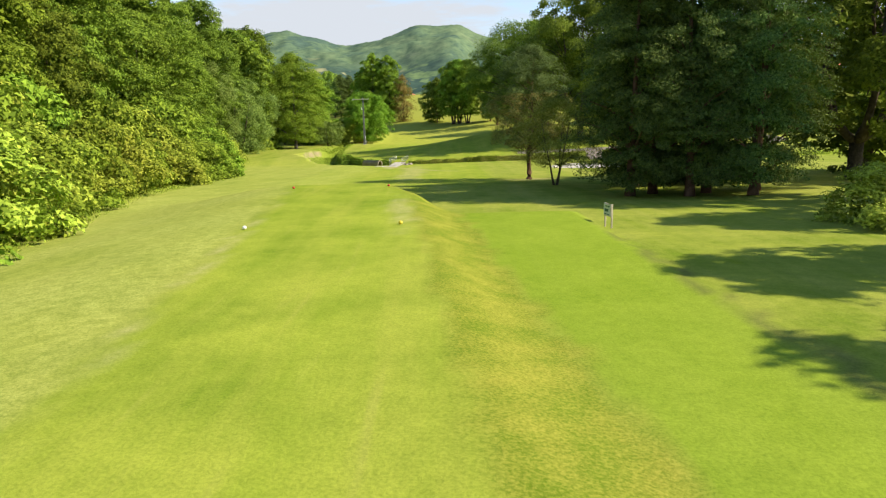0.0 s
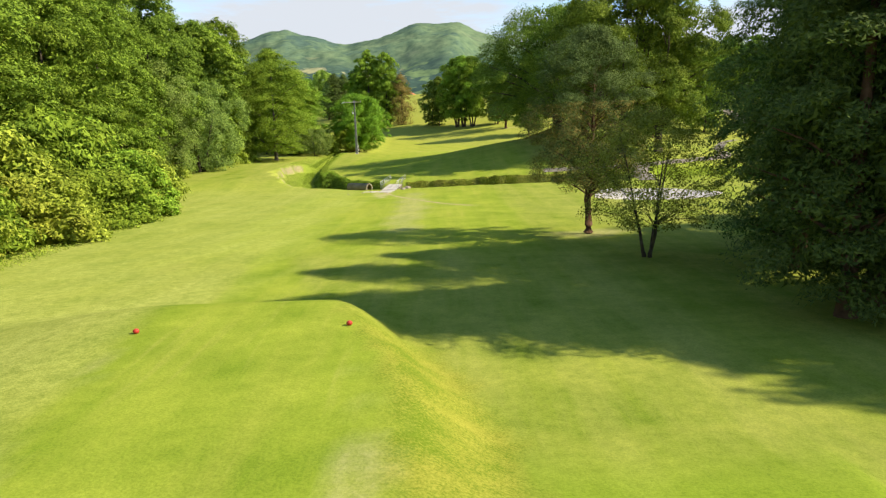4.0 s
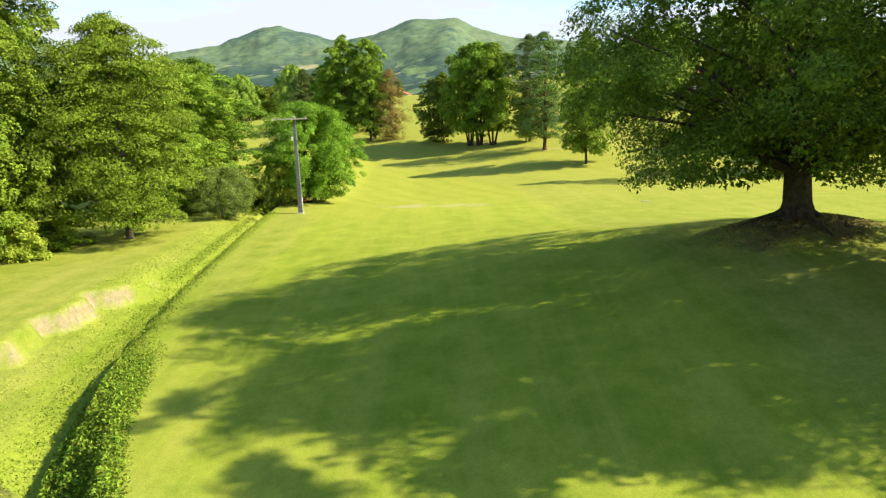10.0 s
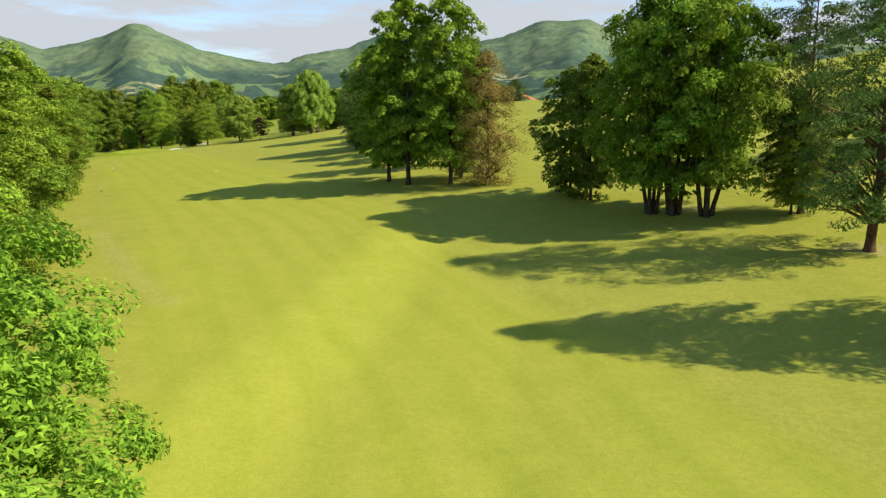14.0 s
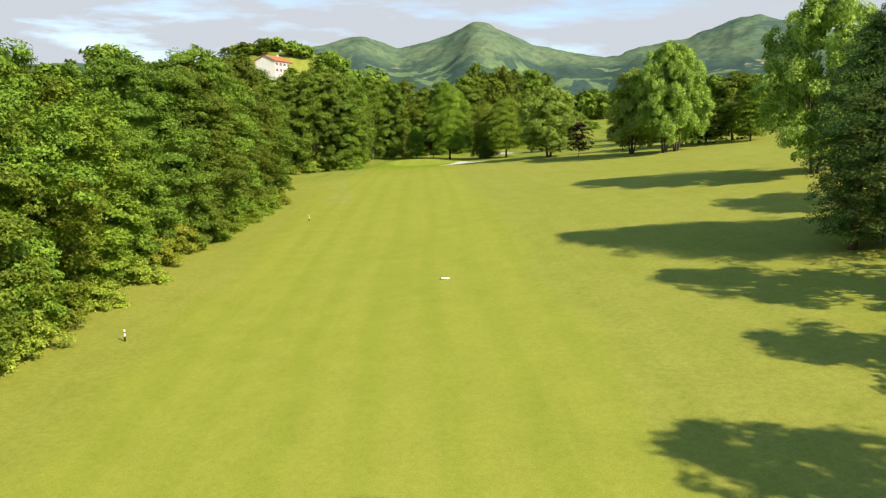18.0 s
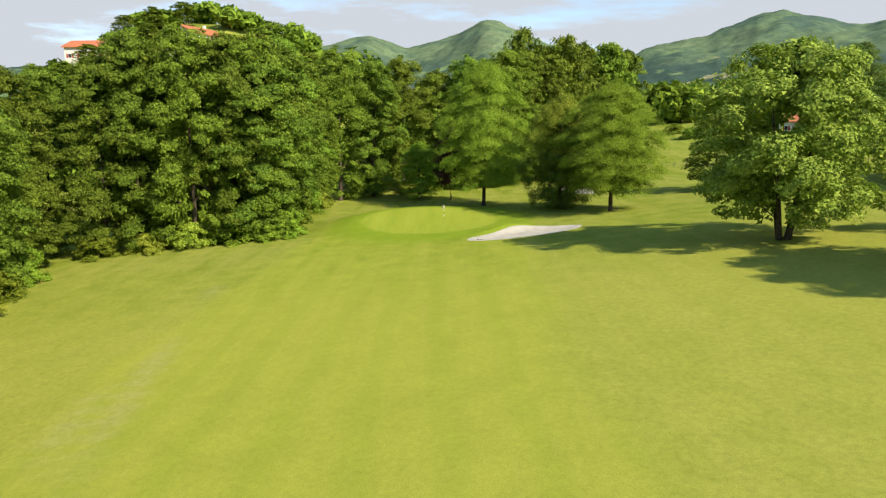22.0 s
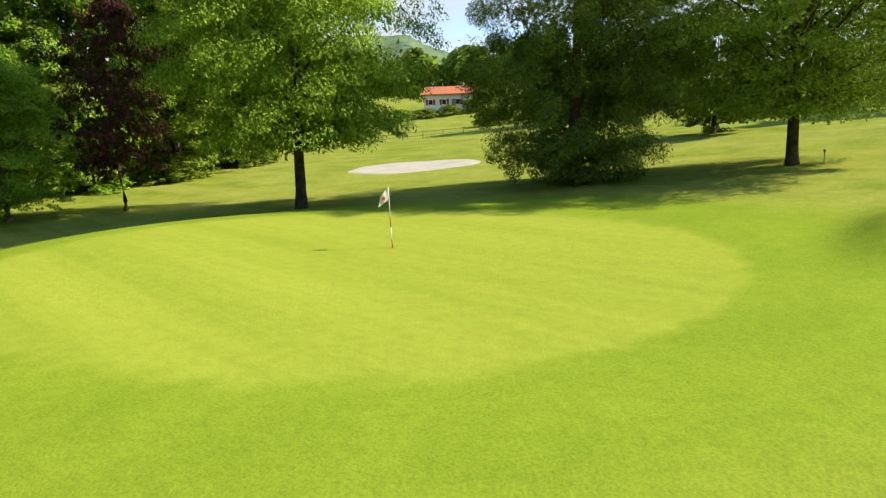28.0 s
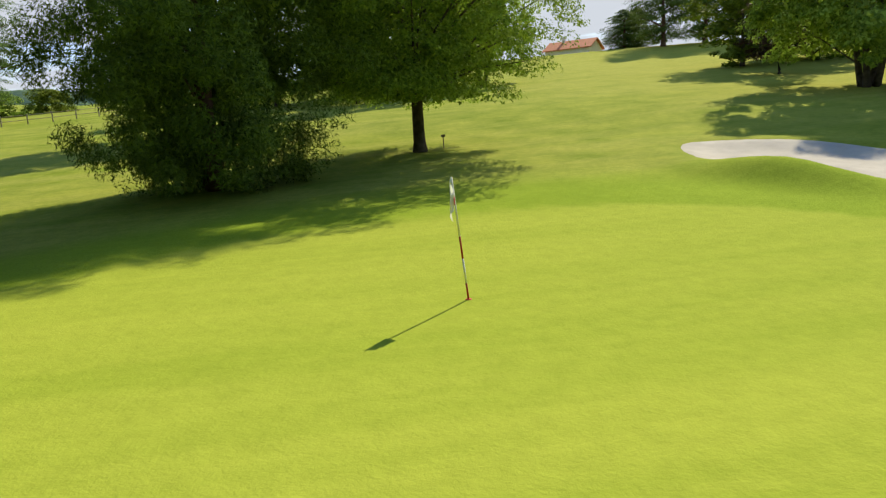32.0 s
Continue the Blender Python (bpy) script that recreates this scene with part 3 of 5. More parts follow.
# ---- hills and mountains, three to four kilometres off ----
def mountain_material():
    m = Mat("hazed_mountain_slope", 1.0, 0.0, 0.0)
    z = m.node("ShaderNodeSeparateXYZ")
    m.link(m.coords(), z.inputs[0])
    n = m.math("ADD", m.math("MULTIPLY", m.noise(0.0035, 7, rough=0.62), 0.75), m.math("MULTIPLY", m.noise(0.02, 4), 0.25))
    hill = m.ramp(n, (0.38, (0.075, 0.125, 0.075)), (0.48, (0.150, 0.215, 0.085)), (0.58, (0.190, 0.245, 0.100)), (0.70, (0.175, 0.195, 0.110)))
    vor = m.t.nodes.new("ShaderNodeTexVoronoi")
    vor.inputs["Scale"].default_value = 0.0075
    m.link(m.coords(), vor.inputs["Vector"])
    sep = m.t.nodes.new("ShaderNodeSeparateColor")
    m.link(vor.outputs["Color"], sep.inputs[0])
    field = m.ramp(sep.outputs[0], (0.0, (0.045, 0.085, 0.040)), (0.45, (0.055, 0.100, 0.045)), (0.5, (0.185, 0.260, 0.075)), (0.8, (0.225, 0.280, 0.090)), (0.9, (0.42, 0.38, 0.17)))
    field.node.color_ramp.interpolation = "CONSTANT"
    wood = m.ramp(m.noise(0.011, 5), (0.47, (0, 0, 0)), (0.53, (1, 1, 1)))
    field = m.mix(wood, field, (0.040, 0.078, 0.040))
    low = m.ramp(m.math("ADD", m.math("DIVIDE", z.outputs["Z"], 640.0), m.math("MULTIPLY", m.noise(0.004, 3), 0.3)), (0.50, (1, 1, 1)), (0.62, (0, 0, 0)))
    c = m.mix(low, hill, field)
    c = m.mix(m.ramp(m.noise(0.03, 5, rough=0.7), (0.35, (0.75, 0.75, 0.75)), (0.6, (0, 0, 0))), c, (0.30, 0.38, 0.30), "MULTIPLY")
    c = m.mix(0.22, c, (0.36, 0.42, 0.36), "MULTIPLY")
    # blue distance haze, mixed into the slopes' base colour
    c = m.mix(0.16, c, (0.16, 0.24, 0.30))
    m.color(c)
    return m.m


RIDGE = [(75, 3.4), (60, 4.0), (49, 4.6), (44, 5.9), (41, 6.7), (38.2, 5.7), (34.5, 6.7), (32.3, 7.8), (31, 7.5), (27.5, 6.1), (22, 4.9), (19.5, 5.7), (16, 6.3),
         (13.5, 7.2), (11.4, 7.7), (8.5, 6.9), (6.2, 6.4), (3.5, 6.9), (0.8, 8.0), (-3.4, 8.1), (-4.6, 7.3), (-8, 6.2), (-13, 5.6), (-20, 5.2), (-32, 4.6), (-48, 4.3), (-70, 3.4)]


def mountain_z(A, R, x, y):
    ra = np.array([p[0] for p in RIDGE][::-1], float)
    rh = np.array([p[1] for p in RIDGE][::-1], float)
    crest = 0.5 * np.interp(A, ra, rh) + 0.25 * np.interp(A - 0.3, ra, rh) + 0.25 * np.interp(A + 0.3, ra, rh)
    top = 3650 * np.tan(np.radians(crest))
    t = np.clip((R - 700) / 2950, 0, 1)
    spur = 0.5 + 0.5 * np.sin(A * 0.55 + 1.5 * np.sin(A * 0.21))
    prof = (0.50 * t ** 1.3 + 0.50 * smooth(0.5, 1.0, t) ** 1.2) * (1 - 0.16 * spur * np.sin(np.pi * t))
    Z = 4 + top * prof * smooth(4700, 3750, R)
    n1 = noise.fractal(Vector((x * 0.0022, y * 0.0022, 0.3)), 0.9, 2.1, 5)
    n2 = noise.fractal(Vector((x * 0.009, y * 0.009, 1.3)), 0.8, 2.1, 4)
    return Z + (n1 * 55 * (1 - 0.8 * smooth(0.90, 1.0, t)) + 11 * n2) * t


def far_z(x, y):
    A, R = math.degrees(math.atan2(-(x + 60), y - 250)), math.hypot(x + 60, y - 250)
    z = ground_z(x, y)
    return max(z, float(mountain_z(A, R, x, y))) if R > 700 else z


def build_mountains():
    az = np.arange(-72, 76.01, 0.25)
    rr = np.concatenate([np.arange(700, 3000, 50), np.arange(3000, 4500, 30)])
    A, R = np.meshgrid(az, rr)
    x, y = -60 - R * np.sin(np.radians(A)), 250 + R * np.cos(np.radians(A))
    Z = np.array([[float(mountain_z(a, r, px, py)) for a, r, px, py in zip(*row)] for row in zip(A, R, x, y)])
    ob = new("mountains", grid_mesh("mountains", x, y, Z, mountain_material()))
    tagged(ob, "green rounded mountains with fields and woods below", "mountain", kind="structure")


build_mountains()


def apron_mesh(pts, half, lift, material, name, label, cat, wobble=0.12):
    """A strip laid on the ground along a line."""
    xs, ys = [], []
    for (ax, ay), (bx, by) in zip(pts[:-1], pts[1:]):
        n = max(2, int(math.hypot(bx - ax, by - ay) / 0.8))
        for k in range(n):
            xs.append(ax + (bx - ax) * k / n)
            ys.append(ay + (by - ay) * k / n)
    xs.append(pts[-1][0])
    ys.append(pts[-1][1])
    xs, ys = np.array(xs), np.array(ys)
    for _ in range(6):
        xs[1:-1] = (xs[:-2] + 2 * xs[1:-1] + xs[2:]) / 4
        ys[1:-1] = (ys[:-2] + 2 * ys[1:-1] + ys[2:]) / 4
    tx, ty = np.gradient(xs), np.gradient(ys)
    ln = np.hypot(tx, ty)
    nx, ny = -ty / ln, tx / ln
    cols = np.linspace(-1, 1, 9)
    e = half + wobble * np.sin(np.arange(len(xs)) * 0.9) + wobble * 0.7 * np.sin(np.arange(len(xs)) * 2.3)
    X = xs[:, None] + nx[:, None] * cols * e[:, None]
    Y = ys[:, None] + ny[:, None] * cols * e[:, None]
    Z = lie(X, Y) + lift * np.cos(cols * 1.55)[None] + 0.004
    ob = new(name, grid_mesh(name, X, Y, Z, material))
    return tagged(ob, label, cat, kind="structure")


apron_mesh(PATHWAY, 0.95, 0.02, ASPHALT, "cart_path", "narrow grey asphalt cart path on the grass", "path")
apron_mesh(CROSSING, 1.3, 0.07, ASPHALT, "cart_path_crossing", "grey asphalt path crossing over the ditch", "path")
apron_mesh(TRACK, 0.19, 0.012, CLAY, "footpath", "narrow trodden earth path to the footbridge", "path", 0.05)
apron_mesh(ROAD, 2.4, 0.08, ASPHALT, "road", "grey asphalt lane beside a hedge", "road")


def build_bunker(o, label):
    rr = np.linspace(0, 1.0, 14)
    aa = np.linspace(0, 2 * math.pi, 73)
    R, A = np.meshgrid(rr, aa)
    edge = 1 + 0.05 * np.sin(3 * A + o[0]) + 0.035 * np.sin(5 * A + o[1])
    c, s = math.cos(radians(o[4])), math.sin(radians(o[4]))
    u, v = o[2] * R * edge * np.cos(A), o[3] * R * edge * np.sin(A)
    X, Y = o[0] + u * c - v * s, o[1] + u * s + v * c
    Z = sheet_z(X, Y) + 0.05 - 0.13 * smooth(0.94, 1.0, R) + 0.015 * wave(X, Y, 0.8) + 0.01 * wave(X, Y, 0.23)
    ob = new("sand_bunker", grid_mesh("sand_bunker", X, Y, Z, SAND))
    tagged(ob, label, "bunker", kind="structure")


build_bunker(BUNKERS[0], "pale sand bunker set in the mown grass")
build_bunker(BUNKERS[1], "pale sand bunker beside the putting green")
build_bunker(BUNKERS[2], "pale sand bunker behind the tree row")


# ---- building helpers ----
def part(name, bm, material, parent, label=""):
    """One mesh object under a thing or under a part."""
    me = bpy.data.meshes.new(name)
    bm.to_mesh(me)
    bm.free()
    me.materials.append(material)
    ob = new(name, me)
    ob.parent = parent
    if label:
        ob["label"] = label
    return ob


def thing(name, x, y, z, rz, label, category, group=""):
    e = new(name)
    e.empty_display_size = 0.2
    e.matrix_basis = pose(x, y, z, 0, 0, rz)
    return tagged(e, label, category, group)


def box(bm, cx, cy, cz, sx, sy, sz, rz=0.0, bevel=0.0):
    r = bmesh.ops.create_cube(bm, size=1, matrix=pose(cx, cy, cz, 0, 0, rz) @ Matrix.Diagonal((sx, sy, sz, 1)))
    if bevel:
        vs = set(r["verts"])
        bmesh.ops.bevel(bm, geom=[e for e in bm.edges if e.verts[0] in vs and e.verts[1] in vs], offset=bevel, segments=1, affect="EDGES")
    return bm


def boxes(*rows, bevel=0.0):
    bm = bmesh.new()
    for r in rows:
        box(bm, *r, bevel=bevel)
    return bm


def tube(bm, pts, radii, sides=8, cap=True):
    """A tapered round bar through points."""
    rings = []
    for k, p in enumerate(pts):
        p = Vector(p)
        d = (Vector(pts[min(k + 1, len(pts) - 1)]) - Vector(pts[max(k - 1, 0)])).normalized()
        q = d.to_track_quat("Z", "Y")
        rings.append([bm.verts.new(p + q @ Vector((radii[k] * math.cos(a), radii[k] * math.sin(a), 0)))
                      for a in [2 * math.pi * j / sides for j in range(sides)]])
    for a, b in zip(rings[:-1], rings[1:]):
        for j in range(sides):
            f = bm.faces.new((a[j], a[(j + 1) % sides], b[(j + 1) % sides], b[j]))
            f.smooth = True
    if cap:
        bm.faces.new(rings[0][::-1])
        bm.faces.new(rings[-1])
    return bm


# ---- trees ----
def leaf_mesh(name, centres, normals, sizes, rng, material, slim=0.6, fold=True):
    """Many small leaf sprays, each its own island: folded in two, or single."""
    n = len(centres)
    nrm = normals / (np.linalg.norm(normals, axis=1, keepdims=True) + 1e-9)
    u = np.cross(nrm, rng.normal(size=(n, 3)))
    u /= np.linalg.norm(u, axis=1, keepdims=True) + 1e-9
    v = np.cross(nrm, u)
    s = sizes[:, None]
    if fold:
        V = np.stack([centres - u * s, centres + v * s * slim + nrm * s * 0.2, centres + u * s, centres - v * s * slim + nrm * s * 0.2], 1).reshape(-1, 3)
        b = np.arange(n) * 4
        F = np.stack([np.stack([b, b + 1, b + 2], 1), np.stack([b, b + 2, b + 3], 1)], 1).reshape(-1, 3)
    else:
        V = np.stack([centres - u * s, centres + v * s * slim * 1.3 + u * s * 0.2, centres + u * s * 0.9 - v * s * slim * 0.7], 1).reshape(-1, 3)
        F = np.arange(n * 3).reshape(-1, 3)
    me = bpy.data.meshes.new(name)
    me.vertices.add(len(V))
    me.vertices.foreach_set("co", V.ravel())
    me.loops.add(F.size)
    me.loops.foreach_set("vertex_index", F.ravel().astype(np.int32))
    me.polygons.add(len(F))
    me.polygons.foreach_set("loop_start", np.arange(0, F.size, 3, dtype=np.int32))
    me.update(calc_edges=True)
    me.materials.append(material)
    return me


def ball_points(rng, n):
    p = rng.normal(size=(n, 3))
    return p / np.linalg.norm(p, axis=1, keepdims=True)


def outline(shape, f):
    """Half width of a crown at the height f, 0 at its foot and 1 at its top."""
    if shape == "cone":
        return (1 - f) ** 0.8 * (0.55 + 0.45 * min(1.0, f * 9))
    if shape == "oval":
        return math.sqrt(max(0.0, 1 - (2 * f - 0.85) ** 2 / 1.35)) * (1 if f < 0.9 else 0.75)
    if shape == "wood":
        return min(1.0, 0.62 + 1.1 * f) * math.sqrt(max(0.0, 1 - max(0.0, (f - 0.35) / 0.66) ** 2.2))
    if shape == "dome":
        return math.sqrt(max(0.0, 1 - f * f))
    if shape == "egg":
        return math.sin(math.pi * min(1.0, 0.16 + 0.84 * f)) ** 0.6
    return math.sqrt(max(0.02, 1 - (2 * f - 0.95) ** 2))


def crown_leaves(rng, h0, h1, w, clumps, leaves, leaf, shape, flat=0.45, droop=0.0, spread=0.095, open_=0.0, boughs=0, bough_r=0.15):
    """Leaf places of a crown: sprays of leaves inside an uneven outline, gathered on rounded boughs where there are any."""
    C, N, S = [], [], []
    per = max(4, leaves // clumps)
    lump = rng.uniform(0.78, 1.12, 24)
    tips = []

    def rim(f, a):
        return outline(shape, f) * lump[int((a % 6.2832) / 6.2832 * 12) + 12 * int(f > 0.5)]

    heads = []
    for k in range(boughs):
        f = (k + rng.random()) / boughs
        f = min(0.97, f * 0.94 + 0.03)
        a = k * 2.39996 + rng.normal() * 0.35
        br = w * bough_r * rng.uniform(0.75, 1.3)
        r = max(0.0, rim(f, a) * w / 2 - br * rng.uniform(0.55, 0.9))
        z = min(h0 + (h1 - h0) * f - droop * r * 0.5, h1 - br * 0.75)
        heads.append((np.array([math.cos(a) * r, math.sin(a) * r, z]), br, np.array([math.cos(a), math.sin(a), 0])))
    for k in range(clumps):
        cr = w * spread * rng.uniform(0.7, 1.35)
        q = ball_points(rng, per)
        if heads and k % 8:
            c0, br, out = heads[k % boughs]
            v = ball_points(rng, 1)[0] + 0.45 * out + np.array([0, 0, 0.42])
            v /= np.linalg.norm(v)
            c = c0 + v * br * rng.uniform(0.7, 1.08) * np.array([1, 1, 0.78])
            c[2] = max(c[2], h0 * 0.9)
            lean, up = v, 0.55
        else:
            f = rng.random() if shape != "cone" else rng.random() ** 1.35
            a = k * 2.39996 + rng.normal() * 0.5
            r = rim(f, a) * (1 - 0.62 * rng.random() ** 2.2) * (0.8 if heads else 1.0)
            if rng.random() < open_:
                r *= 0.6
            c = np.array([math.cos(a) * r * w / 2, math.sin(a) * r * w / 2, h0 + (h1 - h0) * f - droop * r * w * 0.25])
            out = np.array([math.cos(a), math.sin(a), 0])
            lean, up = out * 0.7, 0.75
        tips.append(c)
        pos = q * (rng.uniform(0.25, 1.0, (per, 1)) ** 0.6) * np.array([cr, cr, cr * flat])
        pos[:, 2] -= (pos @ out) * (0.25 + droop)
        C.append(c + pos)
        N.append(q * 0.45 + 0.5 * rng.normal(size=(per, 3)) + np.array([0, 0, up]) + lean * 0.8)
        S.append(leaf * rng.uniform(0.65, 1.35, per))
    return np.concatenate(C), np.concatenate(N), np.concatenate(S), tips


def tree_proto(name, label, seed, height, width, bare, trunk_r, leaf_kind, clumps, leaves, leaf, shape="round", stems=1, limbs=7, bark=None,
               flat=0.45, droop=0.0, spread=0.095, fold=False, inner=0.13, twigs=0, open_=0.0, second=None, slim=0.6, fork=0.25, crotch=0.0, boughs=0, bough_r=0.15):
    """A tree at the origin: trunk, limbs reaching to the leaf sprays, and a leafy crown."""
    rng = np.random.default_rng(seed)
    e = thing(name, 0, 0, 0, 0, label, "tree")
    c, n, s, tips = crown_leaves(rng, bare, height, width, clumps, leaves, leaf, shape, flat, droop, spread, open_, boughs, bough_r)
    bm = bmesh.new()
    top = height * (0.93 if shape in ("cone", "egg") else 0.78)
    axes = []
    for k in range(stems):
        a = 1.1 + k * 6.2832 / stems
        off = 0.0 if stems == 1 or crotch else trunk_r * 2.2
        sp = 0.0 if stems == 1 else width * 0.17
        b0 = Vector((math.cos(a) * off, math.sin(a) * off, crotch))
        b1 = Vector((math.cos(a) * (off + sp), math.sin(a) * (off + sp), top)) + Vector((rng.normal() * 0.3, rng.normal() * 0.3, 0))
        if crotch:
            # a short stout trunk, then a limb that bends out and up
            if k == 0:
                tube(bm, [(0, 0, -0.5), (0, 0, 0.15), (0.05, 0, crotch * 0.5), (0, 0, crotch + 0.4)], [trunk_r * 1.8, trunk_r * 1.35, trunk_r * 1.02, trunk_r * 1.12], 12)
            out = Vector((math.cos(a), math.sin(a), 0))
            first = Vector((0, 0, crotch + 0.5)) + out * width * rng.uniform(0.03, 0.05)
            elbow = Vector((0, 0, crotch + rng.uniform(1.6, 2.6))) + out * width * rng.uniform(0.08, 0.13)
            knee = elbow.lerp(b1, 0.25) + out * width * 0.03
            tube(bm, [b0, first, first.lerp(elbow, 0.5) + out * 0.12, elbow, knee, knee.lerp(b1, 0.5) + Vector((rng.normal() * 0.3, rng.normal() * 0.3, 0)), b1],
                 [trunk_r * 0.7, trunk_r * 0.6, trunk_r * 0.54, trunk_r * 0.48, trunk_r * 0.38, trunk_r * 0.24, trunk_r * 0.06], 9)
            axes.append((elbow, b1))
            continue
        pts = [b0 + Vector((0, 0, -0.5)), b0 + Vector((0, 0, 0.12)), b0.lerp(b1, 0.06), b0.lerp(b1, 0.22) + Vector((rng.normal() * 0.12, rng.normal() * 0.12, 0)), b0.lerp(b1, 0.5), b1]
        tube(bm, pts, [trunk_r * 1.75, trunk_r * 1.35, trunk_r * 1.05, trunk_r * 0.9, trunk_r * 0.6, trunk_r * 0.1], 10)
        axes.append((b0, b1))
    for k in rng.permutation(len(tips))[:limbs]:
        tip = Vector(tips[k])
        b0, b1 = min(axes, key=lambda ab: (ab[0].lerp(ab[1], 0.5) - tip).length)
        reach = math.hypot(tip.x, tip.y)
        z = max(bare * 0.75 + 0.3, tip.z - reach * (fork + 0.35 if shape not in ("cone",) else 0.02)) / top
        p = b0.lerp(b1, min(0.95, max(0.05, z)))
        q = p.lerp(tip, 0.5) + Vector((0, 0, 0.08 * reach))
        r = trunk_r * max(0.08, 0.34 * (1.0 - 0.8 * min(1.0, p.z / top)))
        tube(bm, [p, q, tip], [r, r * 0.62, r * 0.14], 6, False)
    part("trunk", bm, bark or BARK, e)
    k = int(len(c) * inner)
    if k:
        pick = rng.choice(len(c), k, replace=False)
        axis = np.stack([np.zeros(k), np.zeros(k), c[pick][:, 2]], 1)
        c = np.concatenate([c, axis + (c[pick] - axis) * rng.uniform(0.25, 0.75, (k, 1))])
        n = np.concatenate([n, rng.normal(size=(k, 3))])
        s = np.concatenate([s, np.full(k, leaf * 2.0)])
    if second:
        pick = rng.random(len(c)) < second[1]
        low = c[:, 2] < bare + (height - bare) * second[2]
        pick = pick & (low if second[3] else ~low)
        ob = new("crown_patch", leaf_mesh("crown_patch", c[pick], n[pick], s[pick], rng, LEAF[second[0]], slim, fold))
        ob.parent = e
        c, n, s = c[~pick], n[~pick], s[~pick]
    ob = new("crown", leaf_mesh("crown", c, n, s, rng, LEAF[leaf_kind], slim, fold))
    ob.parent = e
    return e


USED = set()


def plant(proto, x, y, height=None, width=None, turn=None, label="", sink=0.0):
    """Set a copy of a tree on the ground; the first use moves the tree itself."""
    h0, w0 = SIZE[proto.name]
    sz = 1.0 if height is None else height / h0
    sx = sz if width is None else width / w0
    rz = (x * 37.7 + y * 13.3) % 360 if turn is None else turn
    m = pose(x, y, ground_z(x, y) - sink, 0, 0, rz) @ Matrix.Diagonal((sx, sx, sz, 1))
    if proto.name in USED:
        ob = copy_thing(proto, pose(0, 0, 0))
    else:
        ob = proto
        USED.add(proto.name)
    ob.matrix_basis = m
    if label:
        ob["label"] = label
    return ob


SIZE = {}


def proto(name, label, seed, height, width, bare, trunk_r, leaf_kind, clumps, leaves, leaf, **more):
    e = tree_proto(name, label, seed, height, width, bare, trunk_r, leaf_kind, clumps, leaves, leaf, **more)
    SIZE[e.name] = (height, width)
    return e


# ---- kinds of trees ----
T_OAK = proto("oak_tree", "broad old oak with dark green crown on a mound", 1, 19, 29, 2.9, 0.80, "dark", 520, 130000, 0.12, inner=0.12, shape="round", limbs=52, fork=0.15, droop=0.10, open_=0.25, boughs=64, bough_r=0.125, spread=0.05, flat=0.6)
T_OAK_B = proto("forked_oak_tree", "old candelabra oak forking low with fresh green crown", 2, 20, 17, 3.4, 0.46, "mid", 260, 72000, 0.12, inner=0.1, shape="oval", stems=5, limbs=44, open_=0.35, crotch=2.6, boughs=26, bough_r=0.105, spread=0.06, flat=0.6)
T_WOOD_A = proto("woodland_tree", "tall mid green broadleaf tree in the wood edge", 3, 25, 15, 0.5, 0.32, "mid", 300, 10500, 0.33, shape="wood", limbs=8, boughs=34, bough_r=0.16, spread=0.075, flat=0.6)
T_WOOD_B = proto("dark_woodland_tree", "tall dark green broadleaf tree in the wood edge", 4, 24, 14, 0.4, 0.32, "dark", 300, 10500, 0.33, shape="wood", limbs=8, boughs=32, bough_r=0.165, spread=0.075, flat=0.6)
T_WOOD_C = proto("pale_woodland_tree", "tall fresh green broadleaf tree in the wood edge", 5, 24, 14, 0.6, 0.30, "light", 280, 10500, 0.31, shape="wood", limbs=12, boughs=38, bough_r=0.14, flat=0.4, spread=0.08)
T_WOOD_D = proto("olive_woodland_tree", "tall mid green alder in the wood edge", 6, 23, 13, 0.4, 0.30, "mid", 280, 10500, 0.31, shape="wood", limbs=8, boughs=36, bough_r=0.14, spread=0.075, flat=0.6)
T_ASH = proto("ash_tree", "rounded fresh green ash leaning over the ditch", 7, 14.5, 15, 1.2, 0.32, "maple", 520, 92000, 0.115, shape="round", limbs=20, droop=0.08, flat=0.8, slim=0.45, spread=0.045, boughs=64, bough_r=0.115, inner=0.3)
T_PLANE = proto("silver_leaf_tree", "round many-stemmed tree with silvery green leaves", 8, 19, 18, 2.2, 0.24, "silver", 360, 48000, 0.18, inner=0.2, shape="oval", stems=4, limbs=16, flat=0.7, boughs=38, bough_r=0.12, spread=0.055)
T_CLUMP = proto("many_stemmed_tree", "many-stemmed tree with dense silvery green crown", 9, 22.5, 15, 2.4, 0.25, "maple", 320, 34000, 0.19, shape="oval", stems=4, limbs=14, flat=0.7, boughs=36, bough_r=0.13, spread=0.06)
T_LIME = proto("young_lime_tree", "slim pyramid-shaped light green young tree", 10, 23, 12, 2.6, 0.24, "maple", 300, 36000, 0.165, shape="egg", limbs=70, flat=0.35, droop=0.3, spread=0.09)
T_CYPRESS = proto("cypress_tree", "dense dark green cypress in a group", 11, 19, 8.6, 1.1, 0.30, "needle", 300, 42000, 0.11, shape="egg", limbs=24, bark=BARK_RED, flat=0.4, droop=0.25, slim=0.35, inner=0.2)
T_SPRUCE = proto("spruce_tree", "sparse grey green spruce with level branches", 12, 15.9, 10, 0.9, 0.17, "pine", 170, 16000, 0.14, shape="cone", limbs=110, flat=0.16, droop=0.12, inner=0.0, slim=0.35, spread=0.08)
